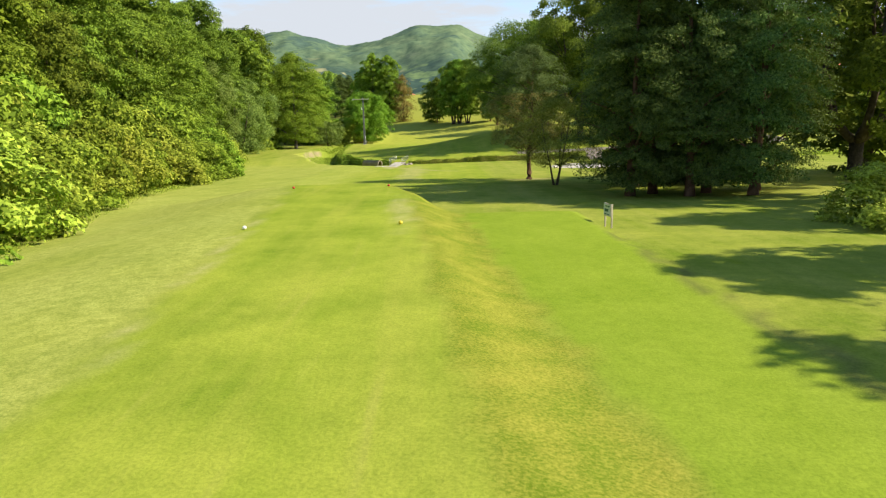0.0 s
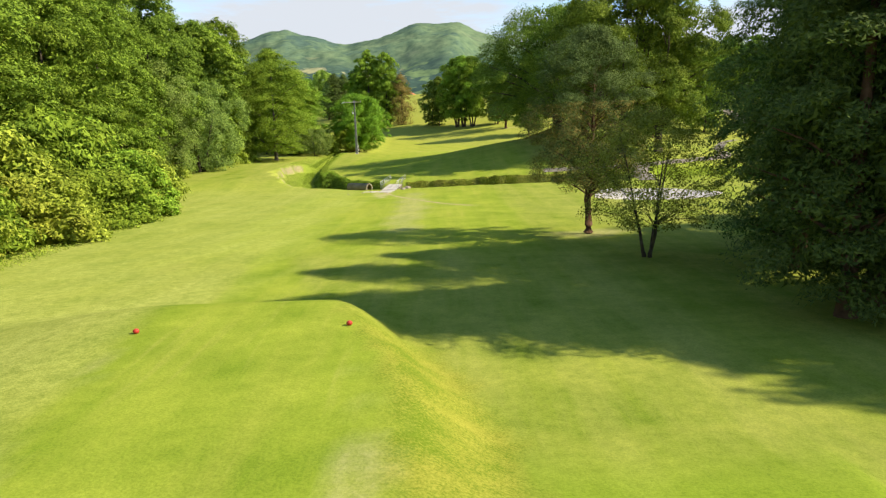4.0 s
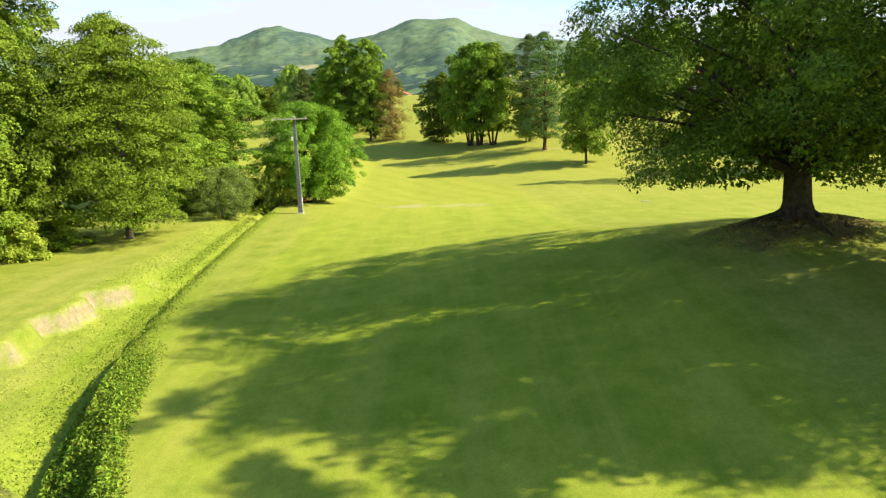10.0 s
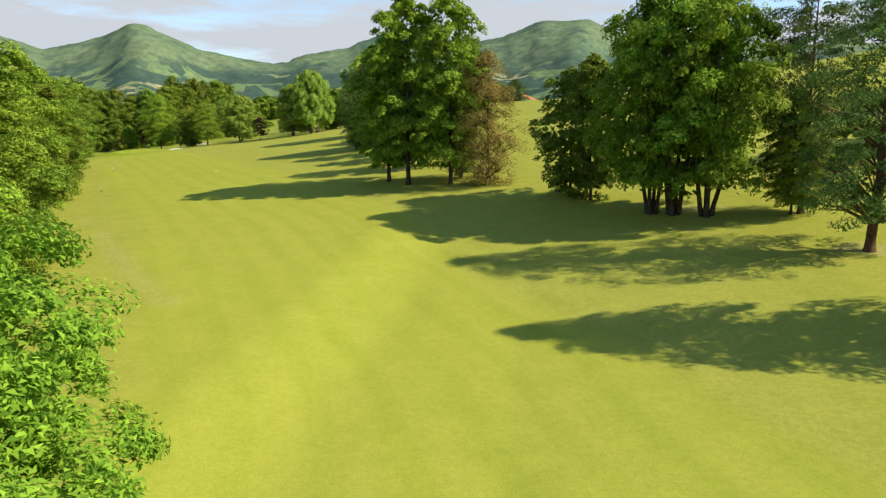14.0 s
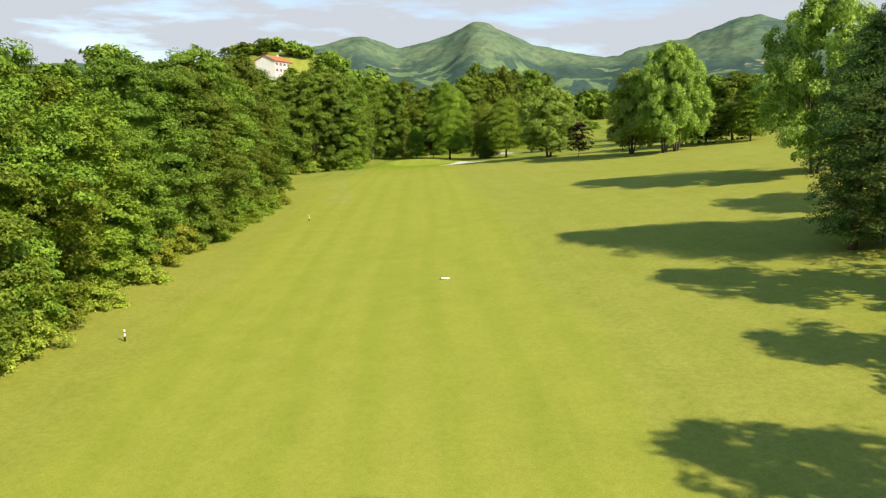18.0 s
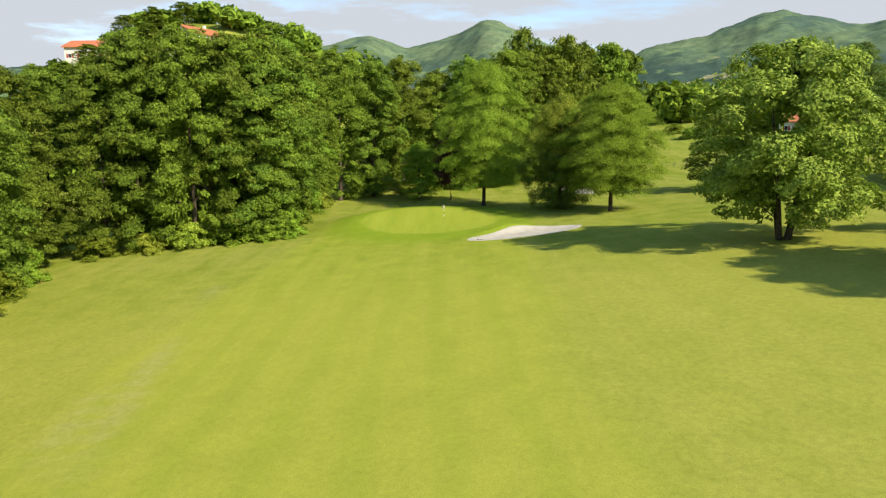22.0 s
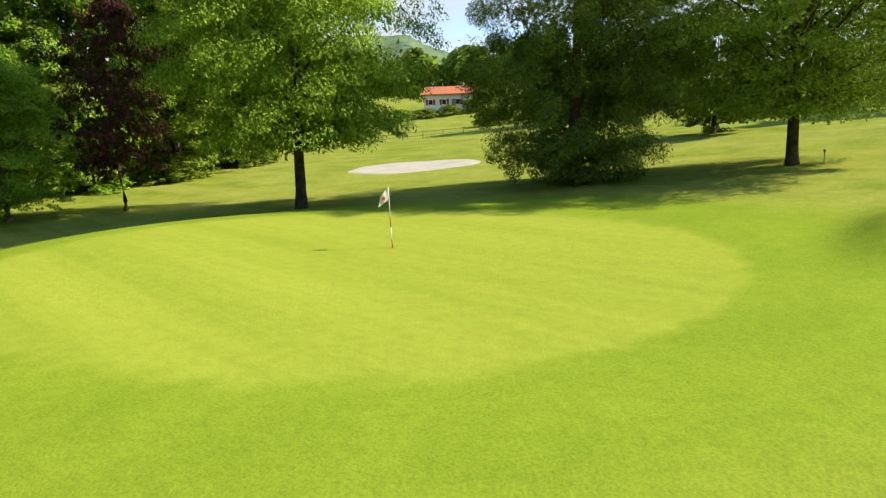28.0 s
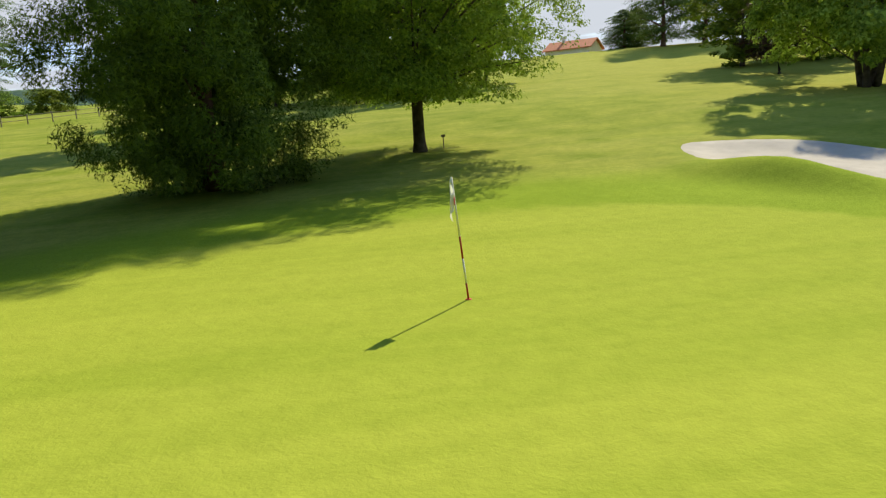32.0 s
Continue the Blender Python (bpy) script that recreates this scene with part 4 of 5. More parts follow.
T_CEDAR = proto("dark_pine_tree", "tall dark pine with ragged level branches", 13, 24, 14.5, 2.6, 0.42, "needle", 250, 40000, 0.16, shape="egg", limbs=80, bark=BARK_RED, flat=0.25, slim=0.35, open_=0.2, inner=0.08)
T_PINE = proto("scots_pine_tree", "pine with brownish ragged crown and bare trunk", 14, 15.0, 8.8, 3.4, 0.27, "pine", 300, 95000, 0.10, shape="oval", limbs=75, bark=BARK_RED, flat=0.7, inner=0.05, slim=0.18, open_=0.25, spread=0.075, second=("brown", 0.45, 0.55, True))
T_SAPLING = proto("small_forked_tree", "small open-crowned tree with several slim stems", 15, 7.6, 7.4, 1.9, 0.085, "olive", 180, 22000, 0.06, shape="oval", stems=3, limbs=70, inner=0.0, open_=0.2, flat=0.7, fork=0.4)
T_GOLD = proto("golden_conifer", "dense spreading dark conifer with golden tips", 16, 13.5, 11.5, 0.1, 0.35, "gold_needle", 420, 150000, 0.105, shape="egg", limbs=3, bark=BARK_RED, flat=0.9, slim=0.22, inner=0.2, droop=-0.22, spread=0.06, second=("tip", 0.5, 0.5, False))
T_BRONZE = proto("bronze_conifer", "feathery bronze brown conifer bush", 17, 18.5, 10.5, 0.3, 0.25, "brown", 220, 26000, 0.17, shape="egg", limbs=90, flat=0.8, slim=0.25, inner=0.08, open_=0.2)
T_MAPLE = proto("green_side_tree", "leafy tree with mid green crown beside the green", 18, 17.5, 16.5, 3.0, 0.32, "maple_pale", 400, 150000, 0.088, inner=0.10, shape="egg", limbs=70, flat=0.3, droop=0.10, spread=0.085, open_=0.12, bark=BARK)
T_RED = proto("red_leaf_tree", "small dark red leaved plum tree", 19, 8.2, 6.4, 1.6, 0.12, "red", 110, 6500, 0.12, shape="oval", limbs=24)
T_SHRUB = proto("bramble_bush", "dense bramble and gorse bush at the wood edge", 20, 5.2, 8.0, -0.4, 0.05, "hedge", 170, 6800, 0.155, shape="dome", limbs=6, flat=0.7, boughs=16, bough_r=0.15, spread=0.08)
T_SHRUB_B = proto("green_shrub", "dense fresh green shrub at the wood edge", 21, 5.0, 7.0, -0.4, 0.05, "light", 160, 6400, 0.155, shape="dome", limbs=6, flat=0.7, boughs=16, bough_r=0.15, spread=0.08)
T_WILLOW = proto("grey_willow_tree", "low round grey green willow beside the clay bank", 27, 10.5, 14, 0.4, 0.22, "willow", 300, 34000, 0.13, shape="round", stems=3, limbs=14, flat=0.8, slim=0.3, boughs=34, bough_r=0.12, spread=0.055)

T_NEAR_A = proto("leafy_edge_tree", "tall mid green broadleaf tree with leafy skirt", 24, 25, 14, 0.5, 0.32, "mid", 420, 50000, 0.148, shape="wood", limbs=10, flat=0.55, boughs=40, bough_r=0.145, spread=0.065)
T_NEAR_B = proto("dark_edge_tree", "tall dark green broadleaf tree with leafy skirt", 25, 25, 14, 0.4, 0.32, "dark", 420, 50000, 0.148, shape="wood", limbs=10, flat=0.5, boughs=46, bough_r=0.135, spread=0.065)
T_NEAR_C = proto("olive_edge_tree", "tall pale green alder with leafy skirt", 26, 24, 13, 0.4, 0.30, "light", 400, 46000, 0.145, shape="wood", limbs=10, flat=0.6, boughs=42, bough_r=0.13, spread=0.06)
T_LAYER = proto("layered_maple_tree", "fresh green maple with layered branches by the ditch", 28, 23.5, 18, 2.0, 0.36, "maple", 360, 60000, 0.14, shape="oval", limbs=50, flat=0.28, droop=0.12, spread=0.085, bark=BARK_GREY)
T_BROAD = proto("tall_broadleaf_tree", "tall broadleaf tree with dark green crown above bare trunk", 22, 26, 14, 3.2, 0.35, "maple", 320, 38000, 0.20, shape="oval", limbs=30, flat=0.5, droop=0.2, boughs=42, bough_r=0.13, spread=0.06)
T_BROAD_B = proto("bright_broadleaf_tree", "tall broadleaf tree with bright green crown", 23, 26, 14, 3.0, 0.33, "light", 320, 36000, 0.20, shape="oval", limbs=30, flat=0.5, droop=0.2, boughs=42, bough_r=0.13, spread=0.06)

# ---- tee side ----
for k, (px, py, ph) in enumerate(((13.9, 70.4, 17.0), (15.9, 71.8, 17.5), (17.6, 69.2, 18.0), (19.6, 71.5, 19.0), (21.8, 69.0, 19.0), (23.6, 72.5, 18.0))):
    plant(T_CYPRESS, px, py, ph, 8.2)
plant(T_CYPRESS, 16.5, 78.5, 17.5, 8.2)
plant(T_CYPRESS, 19.5, 82.8, 17, 8.5)
plant(T_CYPRESS, 23.5, 86.0, 14, 8)
for px, py, ph in ((27, 31.5, 14), (30, 40.5, 16), (36, 52.5, 18), (38, 62.5, 23), (28, 22, 14)):
    plant(T_WOOD_B, px, py, ph, 11)
plant(T_OAK_B, 35.8, 81, 24, 22, label="broad dark tree beyond the cypress group")
plant(T_WOOD_B, 43, 91, 18, 15, label="dark tree beyond the cypress group")
plant(T_SHRUB, 20.0, 53.0, 2.6, 5.0, label="low dark bush beside the tee")
plant(T_PINE, 9.8, 91.9, 12.8, 8.0, 40)
plant(T_SAPLING, 10.9, 82.8, 7.4, 7.6, 100)

rnd = random.Random(4)
HEDGE = [(-16.5, 34), (-17.6, 46), (-18.8, 56), (-22.5, 68), (-25, 80), (-25.8, 93), (-26.2, 104), (-26.6, 112), (-28, 118)]
for (ax, ay), (bx, by) in zip(HEDGE[:-1], HEDGE[1:]):
    for f in (0.0, 0.34, 0.67):
        kind = T_SHRUB if rnd.random() < 0.45 else T_SHRUB_B
        plant(kind, ax + (bx - ax) * f - 2.0 + rnd.uniform(-0.7, 0.4), ay + (by - ay) * f, rnd.uniform(4.4, 6.0), rnd.uniform(7.0, 9.0))
        plant(kind, ax + (bx - ax) * f - 6.5 + rnd.uniform(-1, 1), ay + (by - ay) * f, rnd.uniform(7.0, 9.5), rnd.uniform(9.0, 11.0))

NEAR = (T_NEAR_A, T_NEAR_B, T_NEAR_C)
WOOD = (T_WOOD_A, T_WOOD_B, T_WOOD_C, T_WOOD_D)


def wood_edge(pts, gap, rows, depth, seed, h0=21, h1=27, weights=(4, 3, 2, 2), shrub=0.8, near=False):
    """Trees along a line, in rows behind one another to its left, with shrubs at the foot."""
    r = random.Random(seed)
    for (ax, ay), (bx, by) in zip(pts[:-1], pts[1:]):
        ln = math.hypot(bx - ax, by - ay)
        nx, ny = -(by - ay) / ln, (bx - ax) / ln
        n = max(1, round(ln / gap))
        for k in range(n):
            f = (k + 0.5) / n
            for row in range(rows):
                if row and (k + row) % 2:
                    continue
                o = depth * row + 3.6 + r.uniform(-1.2, 1.2)
                x, y = ax + (bx - ax) * f + nx * o, ay + (by - ay) * f + ny * o
                kinds = NEAR if near and row == 0 else WOOD
                plant(r.choices(kinds, weights[:len(kinds)])[0], x + r.uniform(-1, 1), y + r.uniform(-1, 1), r.uniform(h0, h1), r.uniform(12.5, 16))
            if r.random() < shrub:
                plant(r.choice((T_SHRUB, T_SHRUB_B)), ax + (bx - ax) * f + nx * 0.8, ay + (by - ay) * f + ny * 0.8, r.uniform(2.5, 4.2), r.uniform(5, 7))


wood_edge([(-27, 50), (-35, 80), (-38, 110), (-38, 140), (-42, 165), (-40, 185), (-39, 198)], 8.5, 2, 7, 11, 24, 30, near=True)
plant(T_LAYER, -34.6, 198.5, 23, 18)
plant(T_WILLOW, -39.5, 164, 15, 17)
plant(T_WILLOW, -42, 150, 17, 16, label="grey green willow in the wood edge")
plant(T_WOOD_A, -43, 176, 25, 17)
plant(T_WOOD_D, -46, 150, 24, 16)
plant(T_ASH, -19.9, 226.3, 14.3, 16.0)
plant(T_SHRUB, -23.5, 223.5, 5.5, 7.5)
plant(T_SHRUB, -20.5, 229.5, 4.5, 6.5)
plant(T_WILLOW, -28.5, 212.5, 6.5, 9.5, label="dense dark green bush on the ditch bank")
plant(T_SHRUB_B, -26.5, 220.5, 4.5, 6.0)
wood_edge([(-30, 215), (-36, 240), (-47, 262), (-59, 280)], 8, 2, 7, 12, 19, 24, (2, 2, 5, 2), near=True)
wood_edge([(-59, 280), (-78, 300), (-88, 316), (-93, 330), (-100, 339), (-116, 358)], 7.5, 2, 7, 16, 19, 23, (3, 2, 4, 2), near=True)
wood_edge([(-116, 358), (-124, 371), (-142, 396), (-157, 408), (-180, 424), (-205, 445)], 7.5, 2, 7, 13, 22, 27, (3, 6, 1, 2), near=True)
wood_edge([(-212, 452), (-200, 466), (-193, 474), (-200, 482), (-211, 491), (-215, 505), (-213, 514), (-211, 529), (-200, 535), (-193, 540), (-189, 552)], 6.5, 2, 7, 14, 26, 31, (3, 4, 1, 2), near=True)
wood_edge([(-194, 546), (-192, 560), (-190, 580), (-188, 604)], 9, 1, 8, 15, 29, 34)

for px, py, ph in ((-214, 446, 26), (-222, 454, 27), (-222, 440, 26), (-211, 438, 24), (-230, 447, 27)):
    plant(T_NEAR_B, px, py, ph, 13)

# ---- mound and fairway ----
for k in range(11):
    a, ln = k * 0.571 + 0.2 * math.sin(k * 2.3), 2.6 + 1.1 * math.sin(k * 1.7)
    way = Vector((math.cos(a), math.sin(a), 0))
    side = Vector((-way.y, way.x, 0)) * 0.35 * math.sin(k * 3.1)
    part("root", tube(bmesh.new(), [way * 0.5 + Vector((0, 0, 0.45)), way * 1.2 + Vector((0, 0, 0.08)), way * (0.6 * ln) + side + Vector((0, 0, -0.12)), way * ln + side * 2 + Vector((0, 0, -0.5))],
                      [0.30, 0.17, 0.11, 0.05], 7), BARK, T_OAK)
plant(T_OAK, 20.7, 165.6, 19.5, 29, 20)
plant(T_OAK_B, 26.5, 148.2, 26, 20, 60)
plant(T_OAK_B, 33.0, 150.6, 26, 20, 200)
plant(T_WOOD_A, 60, 240, 19, 14)
plant(T_CLUMP, 7.7, 293, 23.5, 13, 0)
plant(T_CLUMP, 9.9, 292, 24, 14, 90)
plant(T_CLUMP, 12.9, 290, 23.5, 14, 200)
plant(T_WOOD_B, -1.0, 303.5, 15.5, 9, label="slim dark green tree at the edge of a group")
plant(T_WOOD_B, 1.5, 301, 17, 8)
plant(T_LIME, 20.5, 287.6, 12, 6)
plant(T_CEDAR, 22.9, 275.3, 24.5, 13)
plant(T_CEDAR, 21.5, 288, 24, 10)
plant(T_LIME, 28, 257.3, 24.2, 11, 0)
plant(T_SPRUCE, 34.4, 237.4, 16, 10, 0)
plant(T_PLANE, 55.7, 311, 20, 17)
plant(T_BROAD, -29.5, 323.5, 23, 12)
plant(T_BROAD, -25.4, 319.2, 28.5, 14, 130)
plant(T_BROAD_B, -18.4, 317.0, 27, 13)
plant(T_BRONZE, -12.6, 314.2, 18.5, 10.5)
plant(T_CYPRESS, -17.5, 322, 12, 7)
plant(T_CYPRESS, -49, 372, 17, 8)
for px, py, ph in ((-29, 349, 15), (-34, 360, 18), (-26, 336, 18)):
    plant(T_WOOD_A, px, py, ph, 10)
wood_edge([(150, 262), (125, 292), (112, 318), (92, 340), (60, 352)], 10, 2, 9, 21, 14, 20)
wood_edge([(140, 200), (128, 232), (118, 258)], 11, 1, 9, 22, 17, 22)
for px, py, ph in ((81, 310, 21), (87, 304, 20), (98, 298, 20), (110, 290, 22), (66, 262, 17), (78, 250, 18), (90, 275, 20)):
    plant(T_WOOD_B if py > 295 else T_WOOD_A, px, py, ph, 13)
plant(T_RED, 77, 321, 6, 6.5)
plant(T_RED, 71, 324, 5.5, 6)
plant(T_CYPRESS, -46, 373, 20, 12.5)
plant(T_CYPRESS, -42, 376, 19, 11)
plant(T_PLANE, -57, 411, 22, 15)
plant(T_ASH, -40.3, 376.6, 16, 9, label="slim drooping light green tree")
plant(T_WOOD_C, -36, 390, 18, 13)
plant(T_PLANE, -128.4, 478.2, 18, 17.5, 0)
plant(T_RED, -116.5, 470.6, 8.2, 6.6)
plant(T_RED, -110, 483, 9, 8)
for px, py, ph in ((-101, 465, 18.5), (-92, 460, 22.5), (-90, 461.5, 21), (-88, 477, 15), (-83, 480, 15), (-95, 486, 14)):
    plant(T_PLANE if ph > 18 else T_WOOD_A, px, py, ph, 12.5)
plant(T_CYPRESS, -38, 499, 22, 13)
plant(T_CYPRESS, -36, 491, 22, 13)
plant(T_CYPRESS, -34, 483, 22, 13)
plant(T_LIME, -77.5, 472, 12, 8)
plant(T_CYPRESS, -20, 506, 10, 12, label="dark clipped conifer beside the clubhouse")
plant(T_CYPRESS, -27, 508, 9, 11, label="dark clipped conifer beside the clubhouse")
plant(T_CLUMP, -44, 536, 15, 12, label="leafy mid green tree on the rise")
plant(T_CLUMP, -110, 533, 15, 12, label="leafy mid green tree on the rise")
plant(T_CLUMP, -103.5, 517, 14, 12, label="leafy mid green tree on the rise")

# ---- round the green ----
plant(T_MAPLE, -183.5, 511.3, 25, 16, 10)
plant(T_MAPLE, -156.3, 503.75, 18.5, 15.5, 140)
plant(T_GOLD, -167.0, 508.6, 17.5, 13.0, 0)
plant(T_RED, -195.8, 518.4, 14, 7.5, label="slim dark red leaved tree by the green")
plant(T_LAYER, -203, 517.5, 11.5, 9.0, 70, label="small mid green tree by the wood edge")
plant(T_WOOD_B, -148.0, 527, 11, 9)
plant(T_CEDAR, -134, 571, 23, 13)
plant(T_CEDAR, -132.4, 572, 23, 12)
for px, py in ((-122, 536), (-111, 533), (-121, 526), (-115, 520)):
    plant(T_WOOD_A, px, py, 15, 9)
plant(T_WOOD_A, -268, 549, 14, 12, label="fresh green round tree beside a hill house")
plant(T_WOOD_A, -262, 554, 14, 12, label="fresh green round tree on the house hill")
plant(T_WOOD_A, -276, 543, 18, 17, label="round fresh green tree beside a hill house")
for px, py, ph in ((-312, 527, 7), (-318, 533, 8), (-308, 516, 7), (-295, 521, 8), (-304, 524, 6), (-322, 526, 8), (-313, 540, 8), (-288, 535, 9), (-326, 508, 7), (-336, 506, 8), (-322, 504, 8), (-327, 499, 8), (-333, 499, 8), (-318, 499, 8), (-313, 507, 8), (-306, 509, 8), (-310, 500, 8), (-340, 500, 8), (-300, 514, 8), (-322, 514, 7), (-342, 510, 9)):
    plant(T_WOOD_D, px, py, ph - 1.5, 8, label="mid green tree beside the hill houses")
for px, py, ph in ((-164, 712, 12), (-131, 714, 13), (-172, 733, 15), (-152, 738, 15), (-133, 735, 14), (-112, 722, 14), (-186, 702, 12), (-118, 694, 9), (-205, 690, 13), (-95, 700, 13)):
    plant(T_WOOD_B if px > -150 else T_WOOD_A, px, py, ph, ph * 0.95, label="broadleaf tree round a house beyond the field")
for px, py in ((-140, 586), (-134, 584), (-128, 585), (-122, 582), (-115, 580), (-154, 590), (-147, 588)):
    plant(T_SHRUB_B, px, py, 3.2, 7.5, label="clipped fresh green shrub in a field hedge")
plant(T_WOOD_B, -138, 606, 9, 6, label="slim dark tree behind the field hedge")
for px, py in ((-158, 693), (-141, 692), (-176, 668), (-196, 655), (-186, 640)):
    plant(T_SHRUB_B, px, py, 3.5, 8)
for px, py, ph in ((-168, 622, 2.4), (-162.5, 622.5, 2.0), (-157, 623, 2.2), (-151.5, 624, 3.0), (-130, 631, 2.6), (-124, 632, 2.4), (-118, 633.5, 2.8), (-112, 634, 2.4)):
    plant(T_SHRUB_B, px, py, ph, 6.5, label="clipped fresh green shrub in a field hedge")
plant(T_BROAD, -147, 628, 9, 6.5)
plant(T_CYPRESS, -114, 645, 9, 5)
 

# ---- far woods and hedgerows, joined ----
def far_trees(spots, name, label, leaf_kind, seed):
    """Low-cost tree crowns for distant belts, each a heap of leaf sprays with a stem."""
    rng = np.random.default_rng(seed)
    C, N, S = [], [], []
    for x, y, h, w in spots:
        n = 150
        q = ball_points(rng, n)
        r = rng.uniform(0.6, 1.0, (n, 1)) ** 0.5 * rng.uniform(0.75, 1.15)
        p = q * r * np.array([w / 2, w / 2, h * 0.46])
        p += np.array([x, y, far_z(x, y) + h * 0.48])
        C.append(p)
        N.append(q + 0.7 * rng.normal(size=(n, 3)) + np.array([0, 0, 0.4]))
        S.append(rng.uniform(0.10, 0.17, n) * w)
    me = leaf_mesh(name, np.concatenate(C), np.concatenate(N), np.concatenate(S), rng, LEAF[leaf_kind], 0.7, False)
    tagged(new(name, me), label, "woods", kind="stuff")


def far_spots(seed, n, az0, az1, r0, r1, h0, h1):
    """Spots in belts and clumps seen across the valley."""
    r = random.Random(seed)
    out = []
    while len(out) < n:
        a, d = radians(r.uniform(az0, az1)), r0 + (r1 - r0) * r.random() ** 1.4
        cx, cy = -60 - d * math.sin(a), 250 + d * math.cos(a)
        turn, ln = r.uniform(-0.5, 0.5), r.uniform(40, 190)
        for k in range(max(4, int(ln / 9))):
            f = r.uniform(-0.5, 0.5) * ln
            x, y = cx + f * math.cos(turn + a) + r.uniform(-7, 7), cy + f * math.sin(turn + a) + r.uniform(-7, 7)
            if (x < -235 or x > 160 or y > 640) and math.hypot(x + 147, y - 710) > 26 and not (-190 < x < -95 and y < 722):
                h = r.uniform(h0, h1)
                out.append((x, y, h, h * r.uniform(0.75, 1.1)))
    return out


far_trees(far_spots(3, 330, -62, 66, 430, 800, 11, 18), "far_woods", "mid green trees in belts across the valley", "mid", 31)
far_trees(far_spots(5, 330, -62, 66, 520, 1250, 11, 19), "far_dark_woods", "dark green trees in belts across the valley", "dark", 32)
far_trees(far_spots(7, 200, -62, 66, 450, 1100, 9, 16), "far_pale_woods", "fresh green hedgerow trees across the valley", "light", 33)
belt = random.Random(9)
far_trees([(x + belt.uniform(-5, 5), 735 + row * 16 + belt.uniform(-5, 5), belt.uniform(12, 17), belt.uniform(11, 15)) for row in range(4) for x in range(-235, -50, 11)],
          "hillside_wood", "mid green wood on the slope behind a house", "mid", 34)
hill = random.Random(12)
spots = []
while len(spots) < 240:
    a, r = hill.uniform(0, 6.2832), 85 * math.sqrt(hill.random())
    x, y = -312 + r * math.cos(a), 556 + r * math.sin(a)
    if min(math.hypot(x - hx, y - hy) for hx, hy in ((-300, 536), (-330, 520), (-290, 528), (-318, 511))) > 10:
        spots.append((x, y, hill.uniform(4, 7), hill.uniform(7, 11)))
far_trees(spots, "hill_trees", "mid green trees on the hill round the houses", "mid", 35)


# ---- bridge over the ditch ----
def build_bridge():
    ax, ay, bx, by = -5.95, 133.2, -5.3, 143.3
    ln = math.hypot(bx - ax, by - ay)
    e = thing("footbridge", ax, ay, 7.62, math.degrees(math.atan2(by - ay, bx - ax)) - 90, "pale concrete footbridge with steel rails over the ditch", "bridge")
    for k in range(3):
        for j in range(3):
            part("deck_slab", boxes((-0.6 + 0.6 * j, ln * (k + 0.5) / 3, 0.02 + 0.012 * ((k + j) % 2), 0.555, ln / 3 - 0.035, 0.16), bevel=0.015), CONCRETE, e)
    part("joint_filler", boxes((0, ln / 2, -0.01, 1.76, ln - 0.05, 0.12)), CONCRETE_DARK, e, "dark gaps between the slabs")
    for s in (-0.8, 0.8):
        part("beam", boxes((s, ln / 2, -0.18, 0.18, ln - 0.1, 0.20)), CONCRETE_DARK, e)
    for s in (-1.0, 1.0):
        part("handrail", tube(bmesh.new(), [(s, 0.35, 1.08), (s, ln * 0.5, 1.08), (s, ln - 0.2, 1.08)], [0.028] * 3), STEEL, e)
        part("middle_rail", tube(bmesh.new(), [(s, 0.35, 0.6), (s, ln - 0.2, 0.6)], [0.02] * 2), STEEL, e)
        for k in range(7):
            y = 0.35 + (ln - 0.55) * k / 6
            part("rail_post", tube(bmesh.new(), [(s, y, -0.2), (s, y, 1.08)], [0.028] * 2), STEEL, e)
            part("bracket", boxes((s * 0.95, y, -0.03, 0.12, 0.10, 0.05)), STEEL, e)
    part("abutment", boxes((0, 0.25, -0.95, 2.3, 0.5, 1.55), bevel=0.05), CONCRETE_DARK, e)
    part("abutment", boxes((0, ln - 0.25, -0.95, 2.3, 0.5, 1.55), bevel=0.05), CONCRETE_DARK, e)
    z = ground_z(-6.3, 132.2) - 0.03
    slab = thing("concrete_apron", -6.3, 132.2, z + 0.0, 4, "broken pale concrete apron at the bridge foot", "slab")
    for cx, cy, sx, sy, rz in ((0.25, 0.35, 1.75, 1.25, 2), (-0.05, -0.75, 1.5, 0.85, -7), (0.45, -1.35, 0.7, 0.5, 24), (-1.35, 0.45, 1.1, 0.75, 9), (-2.3, 0.45, 0.75, 0.6, -18), (-1.5, -0.35, 0.6, 0.4, 30)):
        part("slab", boxes((cx, cy, ground_z(-6.3 + cx, 132.2 + cy) - z - 0.005, sx, sy, 0.10, rz), bevel=0.03), CONCRETE, slab)
    for px, py, r in ((-4.2, 134.0, 0.32), (-3.7, 134.9, 0.45), (-4.5, 135.4, 0.38), (-3.3, 135.9, 0.3), (-9.0, 131.0, 0.12), (-10.6, 130.2, 0.10)):
        rock = thing("stone", px, py, ground_z(px, py), 40 * px, "weathered grey stone by the bridge foot", "stone", "stones by the bridge")
        bm = bmesh.new()
        bmesh.ops.create_icosphere(bm, subdivisions=2, radius=r)
        for v in bm.verts:
            v.co = v.co * (1 + 0.28 * noise.noise(v.co * (1.6 / r) + Vector((px, py, 0))))
            v.co.z *= 0.7
        part("stone_body", bm, CONCRETE_DARK, rock)


build_bridge()


